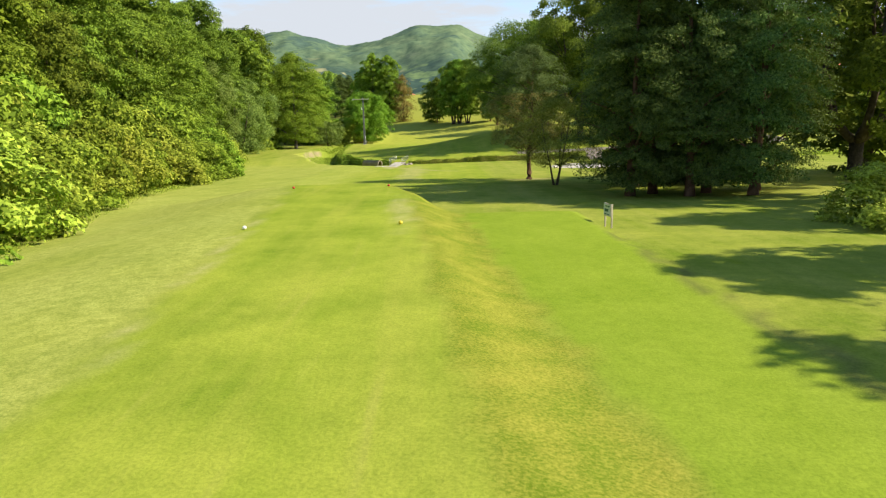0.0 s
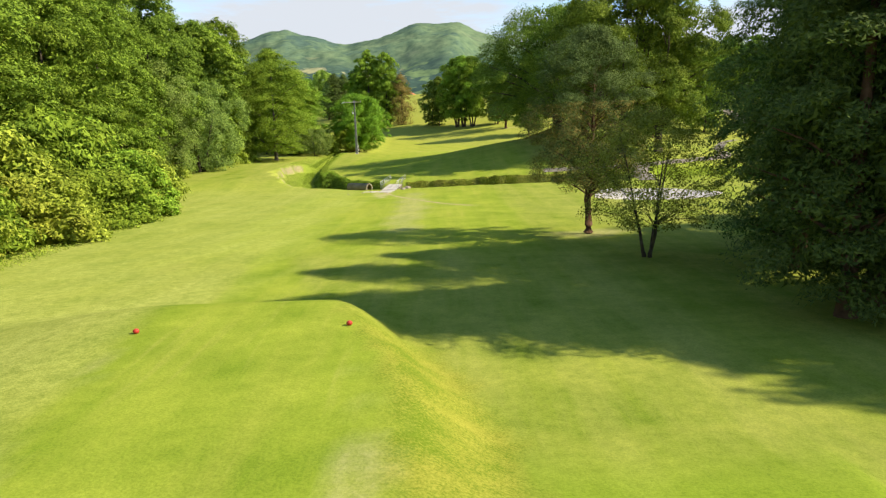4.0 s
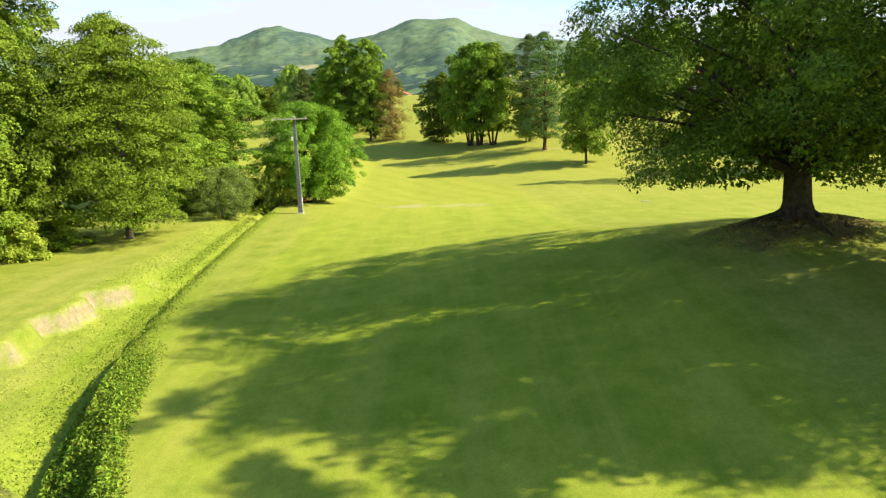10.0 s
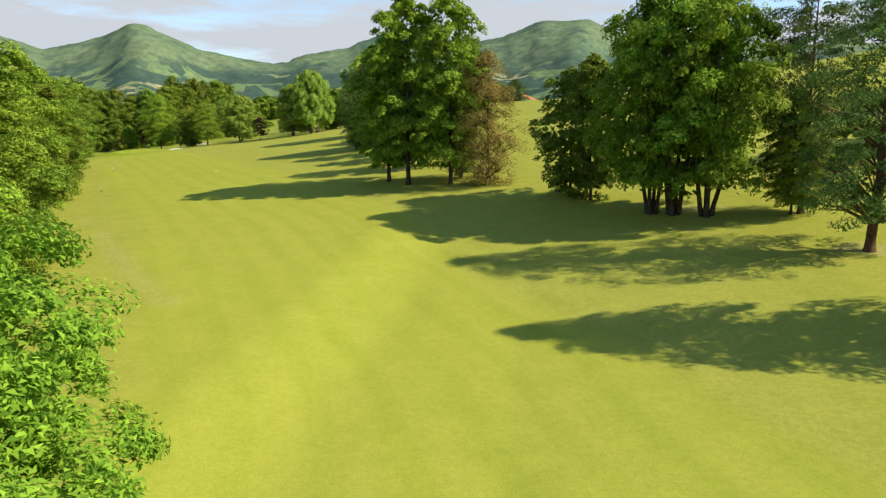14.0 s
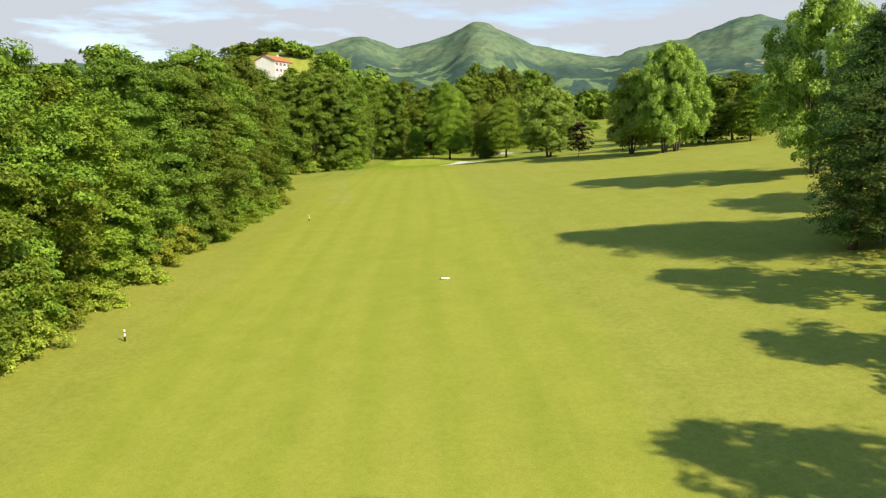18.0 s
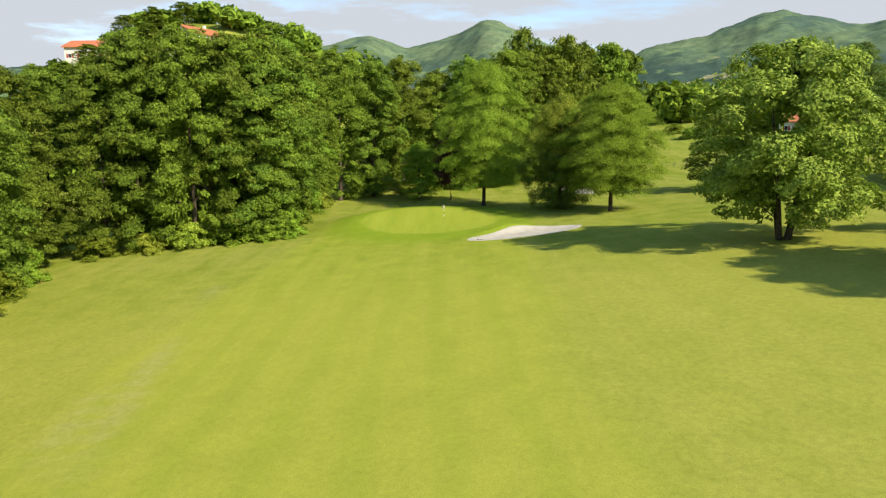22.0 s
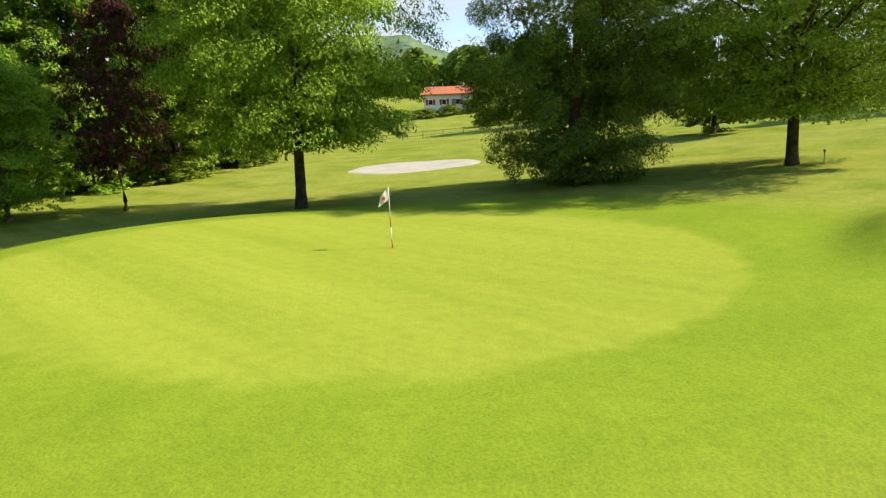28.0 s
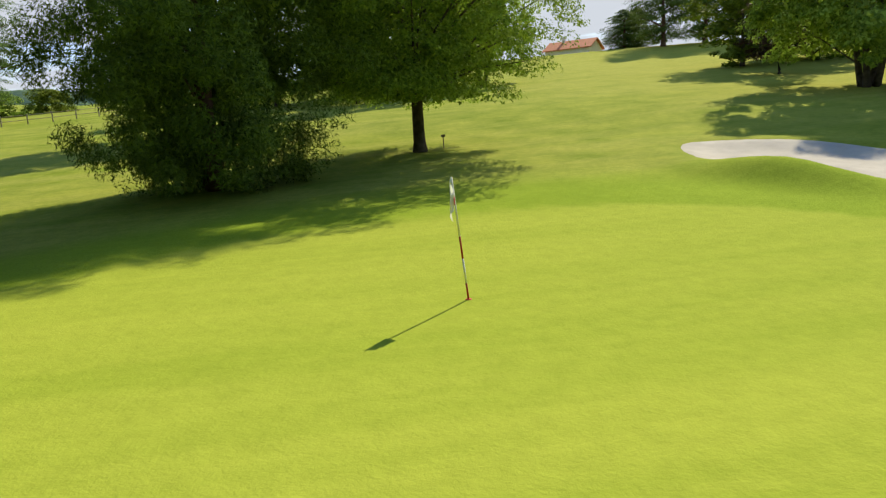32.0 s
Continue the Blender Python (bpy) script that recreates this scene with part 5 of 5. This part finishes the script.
def build_pipe():
    e = thing("concrete_pipe", -9.9, 136.3, 7.76, -33, "stained concrete drain pipe lying in the ditch bank", "pipe")
    bm = bmesh.new()
    for r0, flip in ((0.60, False), (0.48, True)):
        ring = [[bm.verts.new((-1.6 + 3.2 * k, r0 * math.cos(a), r0 * math.sin(a))) for a in [2 * math.pi * j / 24 for j in range(24)]] for k in (0, 1)]
        for j in range(24):
            f = (ring[0][j], ring[0][(j + 1) % 24], ring[1][(j + 1) % 24], ring[1][j])
            fc = bm.faces.new(f if flip else f[::-1])
            fc.smooth = True
        if flip:
            for k in (0, 1):
                for j in range(24):
                    bm.faces.new((outer[k][j], outer[k][(j + 1) % 24], ring[k][(j + 1) % 24], ring[k][j]))
        outer = ring
    part("pipe_wall", bm, PIPE_TAN, e)


build_pipe()


# ---- power pole ----
def build_pole():
    x, y = -18.8, 213.2
    e = thing("power_pole", x, y, ground_z(x, y), 0, "tall grey concrete power pole with a steel crossarm", "pole")
    bm = bmesh.new()
    rings = [[bm.verts.new((sx * w, sy * d, z)) for sx, sy in ((-1, -1), (1, -1), (1, 1), (-1, 1))] for z, w, d in ((-0.5, 0.30, 0.24), (12.3, 0.14, 0.12))]
    for j in range(4):
        bm.faces.new((rings[0][j], rings[0][(j + 1) % 4], rings[1][(j + 1) % 4], rings[1][j]))
    bm.faces.new(rings[1])
    bmesh.ops.bevel(bm, geom=list(bm.edges), offset=0.02, segments=1, affect="EDGES")
    part("shaft", bm, POLE_GREY, e)
    part("crossarm", boxes((-0.45, -0.18, 12.05, 4.2, 0.14, 0.16), bevel=0.01), POLE_ARM, e, "pale weathered crossarm")
    for k in (-2.45, -0.12, 0.14, 1.45):
        part("insulator", tube(bmesh.new(), [(k, -0.18, 12.1), (k, -0.18, 12.2), (k, -0.18, 12.26), (k, -0.18, 12.38)], [0.05, 0.08, 0.045, 0.03]), STEEL, e)
    part("end_insulator", tube(bmesh.new(), [(-2.55, -0.18, 11.98), (-2.75, -0.18, 11.95), (-2.9, -0.18, 11.9)], [0.05, 0.09, 0.05]), WHITE, e, "white glazed insulator")
    part("bracket", boxes((-0.35, 0, 10.6, 0.5, 0.06, 0.06), (-0.55, 0, 10.2, 0.05, 0.05, 0.9)), STEEL, e)
    part("switch_box", boxes((-0.42, -0.05, 9.6, 0.22, 0.2, 0.5), bevel=0.02), WHITE, e)
    part("insulator", tube(bmesh.new(), [(-0.55, 0, 10.0), (-0.55, 0, 9.7), (-0.55, 0, 9.4)], [0.06, 0.08, 0.05]), BLACK_PAINT, e)
    part("conduit", tube(bmesh.new(), [(0.33, -0.1, 0), (0.31, -0.1, 2.2)], [0.045, 0.045]), WHITE, e, "pale plastic cable guard")
    part("footing", boxes((0, 0, 0.02, 0.9, 0.8, 0.2), bevel=0.05), CONCRETE, e)
    for k in range(9):
        part("step_band", boxes((0, 0, 1.2 + k * 1.15, 0.60 - 0.031 * k, 0.49 - 0.023 * k, 0.03)), STEEL, e)


build_pole()


# ---- tee furniture ----
def build_tee_marker(x, y, mat, label):
    e = thing("tee_marker", x, y, ground_z(x, y), 0, label, "tee marker", "tee markers")
    bm = bmesh.new()
    bmesh.ops.create_icosphere(bm, subdivisions=2, radius=0.09, matrix=Matrix.Translation((0, 0, 0.07)) @ Matrix.Diagonal((1, 1, 0.85, 1)))
    for f in bm.faces:
        f.smooth = True
    part("ball", bm, mat, e)
    part("spike", tube(bmesh.new(), [(0, 0, -0.1), (0, 0, 0.03)], [0.012, 0.012]), STEEL, e)


build_tee_marker(-7.1, 50.0, WHITE, "round white tee marker on the mown tee")
build_tee_marker(-0.95, 50.4, YELLOW_PAINT, "round yellow tee marker on the mown tee")
build_tee_marker(-8.5, 66.6, RED_PAINT, "round red tee marker on the mown tee")
build_tee_marker(-2.5, 66.7, RED_PAINT, "round red tee marker on the mown tee")


WOOD_PALE = speckled("pale_wood", (0.38, 0.33, 0.25), (0.58, 0.52, 0.42), 3.0, 0.85, 0.0, 0.4)
PANEL_PALE = speckled("faded_panel", (0.42, 0.48, 0.38), (0.60, 0.65, 0.54), 3.0, 0.5, 0.0, 0.05)


def build_sign():
    x, y = 8.4, 54.3
    e = thing("hole_sign", x, y, ground_z(x, y), -80, "pale hole information board on two wooden posts", "sign")
    for s in (-0.36, 0.36):
        part("post", boxes((s, 0, 0.5, 0.07, 0.07, 1.25), bevel=0.008), WOOD_PALE, e)
    part("board", boxes((0, -0.055, 0.82, 0.80, 0.04, 0.58), bevel=0.01), WOOD_PALE, e)
    part("panel", boxes((0, -0.080, 0.82, 0.72, 0.012, 0.50)), PANEL_PALE, e, "faded pale green printed panel")
    part("text_bar", boxes((0.05, -0.089, 0.99, 0.46, 0.006, 0.06)), GREEN_PAINT, e)
    part("text_bar", boxes((0.0, -0.089, 0.62, 0.56, 0.006, 0.04)), GREEN_PAINT, e)
    part("map_drawing", boxes((-0.05, -0.089, 0.80, 0.40, 0.006, 0.13, 0)), GREEN_PAINT, e)


build_sign()


# ---- fairway posts and plates ----
def build_distance_post(x, y, label):
    e = thing("distance_post", x, y, ground_z(x, y), 0, label, "post", "distance posts")
    part("base", boxes((0, 0, 0.18, 0.10, 0.10, 0.42), bevel=0.01), BLACK_PAINT, e)
    part("middle_band", boxes((0, 0, 0.50, 0.101, 0.101, 0.24), bevel=0.01), WHITE, e)
    part("dark_band", boxes((0, 0, 0.66, 0.102, 0.102, 0.09), bevel=0.01), BLACK_PAINT, e)
    part("cap", boxes((0, 0, 0.81, 0.108, 0.108, 0.22), bevel=0.02), WHITE, e)


build_distance_post(-91.2, 337.3, "white and black wooden distance post on the fairway edge")
build_distance_post(-120.2, 383.4, "white and black wooden distance post on the fairway edge")
e = thing("distance_plate", -78, 359, ground_z(-78, 359) + 0.02, 30, "white distance plate set flat in the fairway", "plate")
part("plate", boxes((0, 0, 0.03, 0.75, 0.38, 0.07), bevel=0.02), WHITE, e)
e = thing("drain_cover", 26.1, 213.2, ground_z(26.1, 213.2), 10, "flat grey stone drain cover in the grass", "cover")
part("slab", boxes((0, 0, 0.0, 1.2, 0.8, 0.1), bevel=0.03), CONCRETE_DARK, e)
e = thing("fallen_timber", -21.2, 224.2, ground_z(-21.2, 224.2) + 0.25, 24, "short brown fallen log by the ditch", "log")
part("log", tube(bmesh.new(), [(-1.5, 0, 0), (0, 0.06, 0.1), (1.5, 0, 0.28)], [0.22, 0.24, 0.2], 12), WOOD_RED, e)
part("cut_end", tube(bmesh.new(), [(1.5, 0, 0.28), (2.1, -0.02, 0.3)], [0.2, 0.2], 12), CONCRETE, e, "pale cut end")


# ---- flag ----
def cloth_material():
    m = Mat("white_flag_cloth", 0.8).color((0.82, 0.82, 0.80))
    tr = m.node("ShaderNodeBsdfTranslucent")
    tr.inputs["Color"].default_value = (0.8, 0.8, 0.78, 1)
    mx = m.node("ShaderNodeMixShader", Fac=0.5)
    m.link(m.b.outputs["BSDF"], mx.inputs[1])
    m.link(tr.outputs["BSDF"], mx.inputs[2])
    m.link(mx.outputs["Shader"], m.t.nodes["Material Output"].inputs["Surface"])
    return m.m


FLAG_CLOTH = cloth_material()


def build_flag():
    x, y = -179.2, 493.2
    z = ground_z(x, y)
    e = thing("golf_flag", x, y, z, 0, "white flag on a red and white striped flagstick", "flag")
    tip = Vector((-0.06, 0.16, 2.2))
    cuts = (0.0, 0.30, 0.75, 1.15, 2.2)
    for k, (a, b) in enumerate(zip(cuts[:-1], cuts[1:])):
        part("stick_section", tube(bmesh.new(), [tip * (a / 2.2), tip * (b / 2.2)], [0.018, 0.018], 8), RED_PAINT if k % 2 == 0 else WHITE, e)
    bm = bmesh.new()
    rows = []
    for j in range(9):
        f = j / 8
        row = []
        for i in range(8):
            g = i / 7
            px = tip.x * 0.98 - 0.36 * g * (0.8 + 0.2 * f) - 0.02
            py = tip.y * 0.98 - 0.10 * g + 0.035 * math.sin(8 * g + 2 * f)
            pz = 2.19 - 0.46 * f - 0.34 * g * (1 - 0.25 * f)
            row.append(bm.verts.new((px, py, pz)))
        rows.append(row)
    for a, b in zip(rows[:-1], rows[1:]):
        for i in range(7):
            f = bm.faces.new((a[i], b[i], b[i + 1], a[i + 1]))
            f.smooth = True
    cloth = part("flag_cloth", bm, FLAG_CLOTH, e)
    part("emblem", boxes((-0.24, 0.06, 1.80, 0.10, 0.012, 0.13, 15)), RED_PAINT, cloth)
    part("cup", tube(bmesh.new(), [(0, 0, -0.1), (0, 0, 0.012)], [0.056, 0.056], 16), RED_PAINT, e)


build_flag()


def build_rake():
    x, y = -163.6, 479.6
    e = thing("bunker_rake", x, y, ground_z(x, y) + 0.08, 16, "dark bunker rake lying on the sand", "rake")
    part("head", boxes((0, 0, 0, 0.85, 0.06, 0.05), bevel=0.006), BLACK_PAINT, e)
    for k in range(12):
        part("tine", boxes((-0.38 + 0.069 * k, 0, -0.06, 0.014, 0.014, 0.09)), BLACK_PAINT, e)
    part("handle", tube(bmesh.new(), [(0, 0, 0.02), (-0.35, -0.8, 0.03), (-0.7, -1.6, 0.0)], [0.016] * 3), WOOD_GREY, e)


build_rake()
e = thing("small_sign", -155.0, 502.9, ground_z(-155.0, 502.9), 70, "small wooden sign on a thin post by a trunk", "sign")
part("post", boxes((0, 0, 0.3, 0.04, 0.04, 0.7)), WOOD_GREY, e)
part("plate", boxes((0, 0, 0.66, 0.30, 0.03, 0.14), bevel=0.005), WOOD_GREY, e)


# ---- road side ----
def build_lamp(x, y, rz):
    e = thing("street_lamp", x, y, ground_z(x, y), rz, "grey steel street lamp beside the lane", "street lamp", "street lamps")
    part("post", tube(bmesh.new(), [(0, 0, 0), (0, 0, 3), (0, 0, 6.0)], [0.09, 0.07, 0.05]), STEEL, e)
    part("arm", tube(bmesh.new(), [(0, 0, 5.95), (0.3, 0, 6.15), (0.8, 0, 6.2)], [0.04, 0.035, 0.03]), STEEL, e)
    part("head", boxes((0.95, 0, 6.18, 0.5, 0.16, 0.09), bevel=0.02), STEEL, e)


build_lamp(93.6, 247, 180)
build_lamp(90.4, 209, 180)


def build_fence(pts, gap, height, label, group):
    e = thing("post_fence", pts[0][0], pts[0][1], ground_z(*pts[0]), 0, label, "fence", group)
    ox, oy, oz = pts[0][0], pts[0][1], ground_z(*pts[0])
    spots = []
    for (ax, ay), (bx, by) in zip(pts[:-1], pts[1:]):
        n = max(1, round(math.hypot(bx - ax, by - ay) / gap))
        spots += [(ax + (bx - ax) * k / n, ay + (by - ay) * k / n) for k in range(n)]
    spots.append(pts[-1])
    me = None
    for px, py in spots:
        if me is None:
            p = part("post", boxes((0, 0, height / 2 - 0.1, 0.11, 0.11, height + 0.2), bevel=0.012), WOOD_GREY, e)
            me = p.data
        else:
            p = new("post", me)
            p.parent = e
        p.location = (px - ox, py - oy, ground_z(px, py) - oz)
    for f in (0.45, 0.9):
        part("rail", tube(bmesh.new(), [(px - ox, py - oy, ground_z(px, py) - oz + height * f) for px, py in spots], [0.03] * len(spots), 5), WOOD_GREY, e)


build_fence([(79, 196), (84.5, 212), (89, 238), (91, 262)], 2.5, 1.1, "low weathered wooden post fence along the lane", "lane fence")
build_fence([(-178, 573), (-160, 571), (-140, 566), (-118, 560)], 3.0, 1.2, "thin wooden post fence round a field", "field fence")


# ---- houses ----
def build_house(x, y, rz, w, d, h, label, sink=0.0):
    z = ground_z(x, y) - sink
    e = thing("house", x, y, z, rz, label, "house")
    part("wall", boxes((0, 0, h / 2 - 1.5, w, d, h + 3), bevel=0.02), PLASTER, e)
    bm = bmesh.new()
    o, rise = 0.6, d * 0.24
    for s in (-1, 1):
        q = [(-w / 2 - o, s * (d / 2 + o), h - 0.15), (w / 2 + o, s * (d / 2 + o), h - 0.15), (w / 2 + o, 0, h + rise), (-w / 2 - o, 0, h + rise)]
        lo = [bm.verts.new(p) for p in q]
        hi = [bm.verts.new((p[0], p[1], p[2] + 0.22)) for p in q]
        bm.faces.new(hi if s < 0 else hi[::-1])
        bm.faces.new(lo[::-1] if s < 0 else lo)
        for j in range(4):
            bm.faces.new((lo[j], lo[(j + 1) % 4], hi[(j + 1) % 4], hi[j]))
    roof = part("roof", bm, ROOF_TILE, e)
    for s in (-1, 1):
        g = bmesh.new()
        v = [g.verts.new((s * (w / 2 - 0.05), yy, zz)) for yy, zz in ((-d / 2, h - 0.02), (d / 2, h - 0.02), (0, h + rise - 0.1))]
        v2 = [g.verts.new((s * (w / 2 + 0.02), p.co.y, p.co.z)) for p in v]
        g.faces.new(v)
        g.faces.new(v2[::-1])
        for j in range(3):
            g.faces.new((v[j], v[(j + 1) % 3], v2[(j + 1) % 3], v2[j]))
        part("gable", g, PLASTER, e)
    part("chimney", boxes((w * 0.2, 0.6, h + rise + 0.3, 0.7, 0.7, 1.6), bevel=0.03), PLASTER, roof)
    n = max(2, int(w // 3))
    for s in (-1, 1):
        for lv in range(1 if h < 4.5 else 2):
            for k in range(n):
                wx = -w / 2 + w * (k + 0.5) / n
                win = part("window", boxes((wx, s * (d / 2 + 0.01), 1.5 + 2.7 * lv, 1.1, 0.10, 1.3)), WHITE, e)
                part("pane", boxes((wx, s * (d / 2 + 0.045), 1.5 + 2.7 * lv, 0.9, 0.06, 1.1)), GLASS, win)
                for q in (-1, 1):
                    part("shutter", boxes((wx + q * 0.85, s * (d / 2 + 0.03), 1.5 + 2.7 * lv, 0.55, 0.07, 1.3), bevel=0.01), RED_PAINT, win)
    part("door", boxes((w * 0.05, -d / 2 - 0.02, 1.0, 1.0, 0.10, 2.1)), WOOD_GREY, e)


build_house(-300, 536, 108, 17, 10, 5.6, "white house with red tiled roof above the trees", 3.4)
build_house(-330, 520, 30, 14, 9, 4.0, "white house with red tiled roof on the hill", 3.0)
build_house(-154, 638, -14, 13, 8, 3.3, "white house with orange tiled roof beyond the field")
build_house(220, 418, 30, 16, 11, 6.0, "white house with tiled roof on the hillside")
build_house(-18, 521, 80, 11, 9, 3.6, "low white clubhouse with tiled roof uphill", 1.2)
build_house(74, 330, 10, 16, 8, 3.2, "low pale building among trees beside the course")


def build_car(x, y, rz, paint, label):
    e = thing("parked_car", x, y, ground_z(x, y), rz, label, "car")
    bm = bmesh.new()
    prof = [(-2.1, 0.35), (-2.15, 0.85), (-1.95, 1.0), (-1.45, 1.45), (0.45, 1.5), (1.05, 1.02), (2.0, 0.88), (2.12, 0.6), (2.1, 0.35)]
    l = [bm.verts.new((px, -0.85, pz)) for px, pz in prof]
    r = [bm.verts.new((px, 0.85, pz)) for px, pz in prof]
    n = len(prof)
    for j in range(n):
        bm.faces.new((l[j], l[(j + 1) % n], r[(j + 1) % n], r[j]))
    bm.faces.new(l[::-1])
    bm.faces.new(r)
    bmesh.ops.bevel(bm, geom=list(bm.edges), offset=0.06, segments=2, affect="EDGES")
    part("body", bm, paint, e)
    part("side_glass", boxes((-0.5, 0, 1.22, 1.7, 1.74, 0.32), bevel=0.05), GLASS, e)
    for px in (-1.35, 1.35):
        for s in (-1, 1):
            wheel = part("wheel", tube(bmesh.new(), [(px, s * 0.68, 0.33), (px, s * 0.9, 0.33)], [0.33, 0.33], 18), BLACK_PAINT, e)
            part("rim", tube(bmesh.new(), [(px, s * 0.88, 0.33), (px, s * 0.915, 0.33)], [0.2, 0.2], 14), STEEL, wheel)


build_car(-121.5, 624, 20, WHITE, "white parked car by the field hedge")
build_car(-117, 625.5, 35, WHITE, "white parked car by the field")


# ---- weeds and rough grass ----
def weeds(name, label, kind, seed, n, area, height, size, keep):
    """Leafy weeds growing from the ground over an area, thinned by a rule."""
    rng = np.random.default_rng(seed)
    x, y = rng.uniform(area[0], area[1], n * 6), rng.uniform(area[2], area[3], n * 6)
    ok = rng.random(n * 6) < keep(x, y)
    x, y = x[ok][:n], y[ok][:n]
    h = height * (0.7 + 0.12 * wave(x, y, 0.9) + 0.18 * wave(x, y, 0.33, 2)) * rng.uniform(0.0, 1.0, len(x)) ** 1.3 * np.clip(keep(x, y), 0, 1) ** 1.5
    c = np.stack([x, y, sheet_z(x, y) + np.abs(h)], 1)
    nr = rng.normal(size=(len(x), 3)) + np.array([0.2, -0.2, 0.5])
    me = leaf_mesh(name, c, nr, size * rng.uniform(0.6, 1.4, len(x)), rng, LEAF[kind], 0.45, False)
    return tagged(new(name, me), label, "weeds", kind="stuff")


def ditch_side(x, y):
    d = near_line(x, y, DITCH) + 0.2 * wave(x, y, 0.45, 5) + 0.2 * wave(x, y, 2.7, 3)
    return smooth(3.2, 2.4, d) * (1 - smooth(-4.5, -3.5, x) * smooth(0.3, -0.4, y - ditch_y(x)))


weeds("ditch_weeds", "tangled olive weeds on the ditch bank", "weed", 41, 44000, (-4, 24, 134.0, 141.0), 0.24, 0.075, ditch_side)
weeds("ditch_brambles", "green brambles on the ditch bank", "hedge", 42, 18000, (-4, 24, 134.2, 141.4), 0.55, 0.075, lambda x, y: ditch_side(x, y) * smooth(-0.2, 0.5, wave(x, y, 1.7, 9) + 0.6 * wave(x, y, 0.45, 2)))
weeds("ditch_docks", "fresh green leafy clumps in the ditch", "light", 50, 12000, (-4, 24, 134.0, 140.0), 0.6, 0.10, lambda x, y: ditch_side(x, y) * smooth(0.2, 0.8, wave(x, y, 2.3, 4) + 0.6 * wave(x, y, 0.4, 1)))
def inner_bank(x, y):
    return smooth(3.6, 2.4, near_line(x, y, DITCH)) * smooth(-0.6, 0.0, x - ditch_x(y)) * smooth(164, 152, y)


weeds("bank_weeds", "leafy green weeds inside the bend of the ditch", "mid", 43, 26000, (-22, -7, 138, 168), 0.75, 0.09, inner_bank)
weeds("bank_reeds", "fresh green weeds inside the bend of the ditch", "light", 47, 22000, (-22, -7, 138, 168), 0.85, 0.09, inner_bank)
weeds("bank_nettles", "fresh green weeds along the ditch", "light", 44, 16000, (-26, -14, 140, 215), 0.45, 0.075, lambda x, y: smooth(2.4, 1.6, near_line(x, y, DITCH)) * 0.8)
weeds("hedge_grass", "long rough grass at the hedge foot", "grass", 45, 16000, (-32, -13, 34, 128), 0.35, 0.07, lambda x, y: smooth(1.9, 0.6, np.abs(near_line(x, y, HEDGE) - 0.0)))


def ditch_right(x, y):
    return smooth(2.9, 2.3, near_line(x, y, DITCH_RIGHT)) * smooth(137.6, 138.2, y)


weeds("far_ditch_weeds", "brown and olive weeds in the ditch beyond the path", "olive", 46, 14000, (30, 70, 136, 146), 0.6, 0.10, ditch_right)
weeds("leaf_litter", "brown fallen leaves on bare soil under the oak", "brown", 48, 4200, (12, 29, 158, 172), 0.05, 0.085, lambda x, y: smooth(1.05, 0.6, oval(x, y, 20.5, 165.2, 6.6, 5.0, 10)))
weeds("bank_grass", "tall fresh grass on the grassy bank of the ditch", "grass", 49, 15000, (-32, -17, 142, 212), 0.22, 0.06, lambda x, y: smooth(6.0, 4.0, near_line(x, y, DITCH)) * smooth(0.4, 1.0, ditch_x(y) - x) * 0.7)
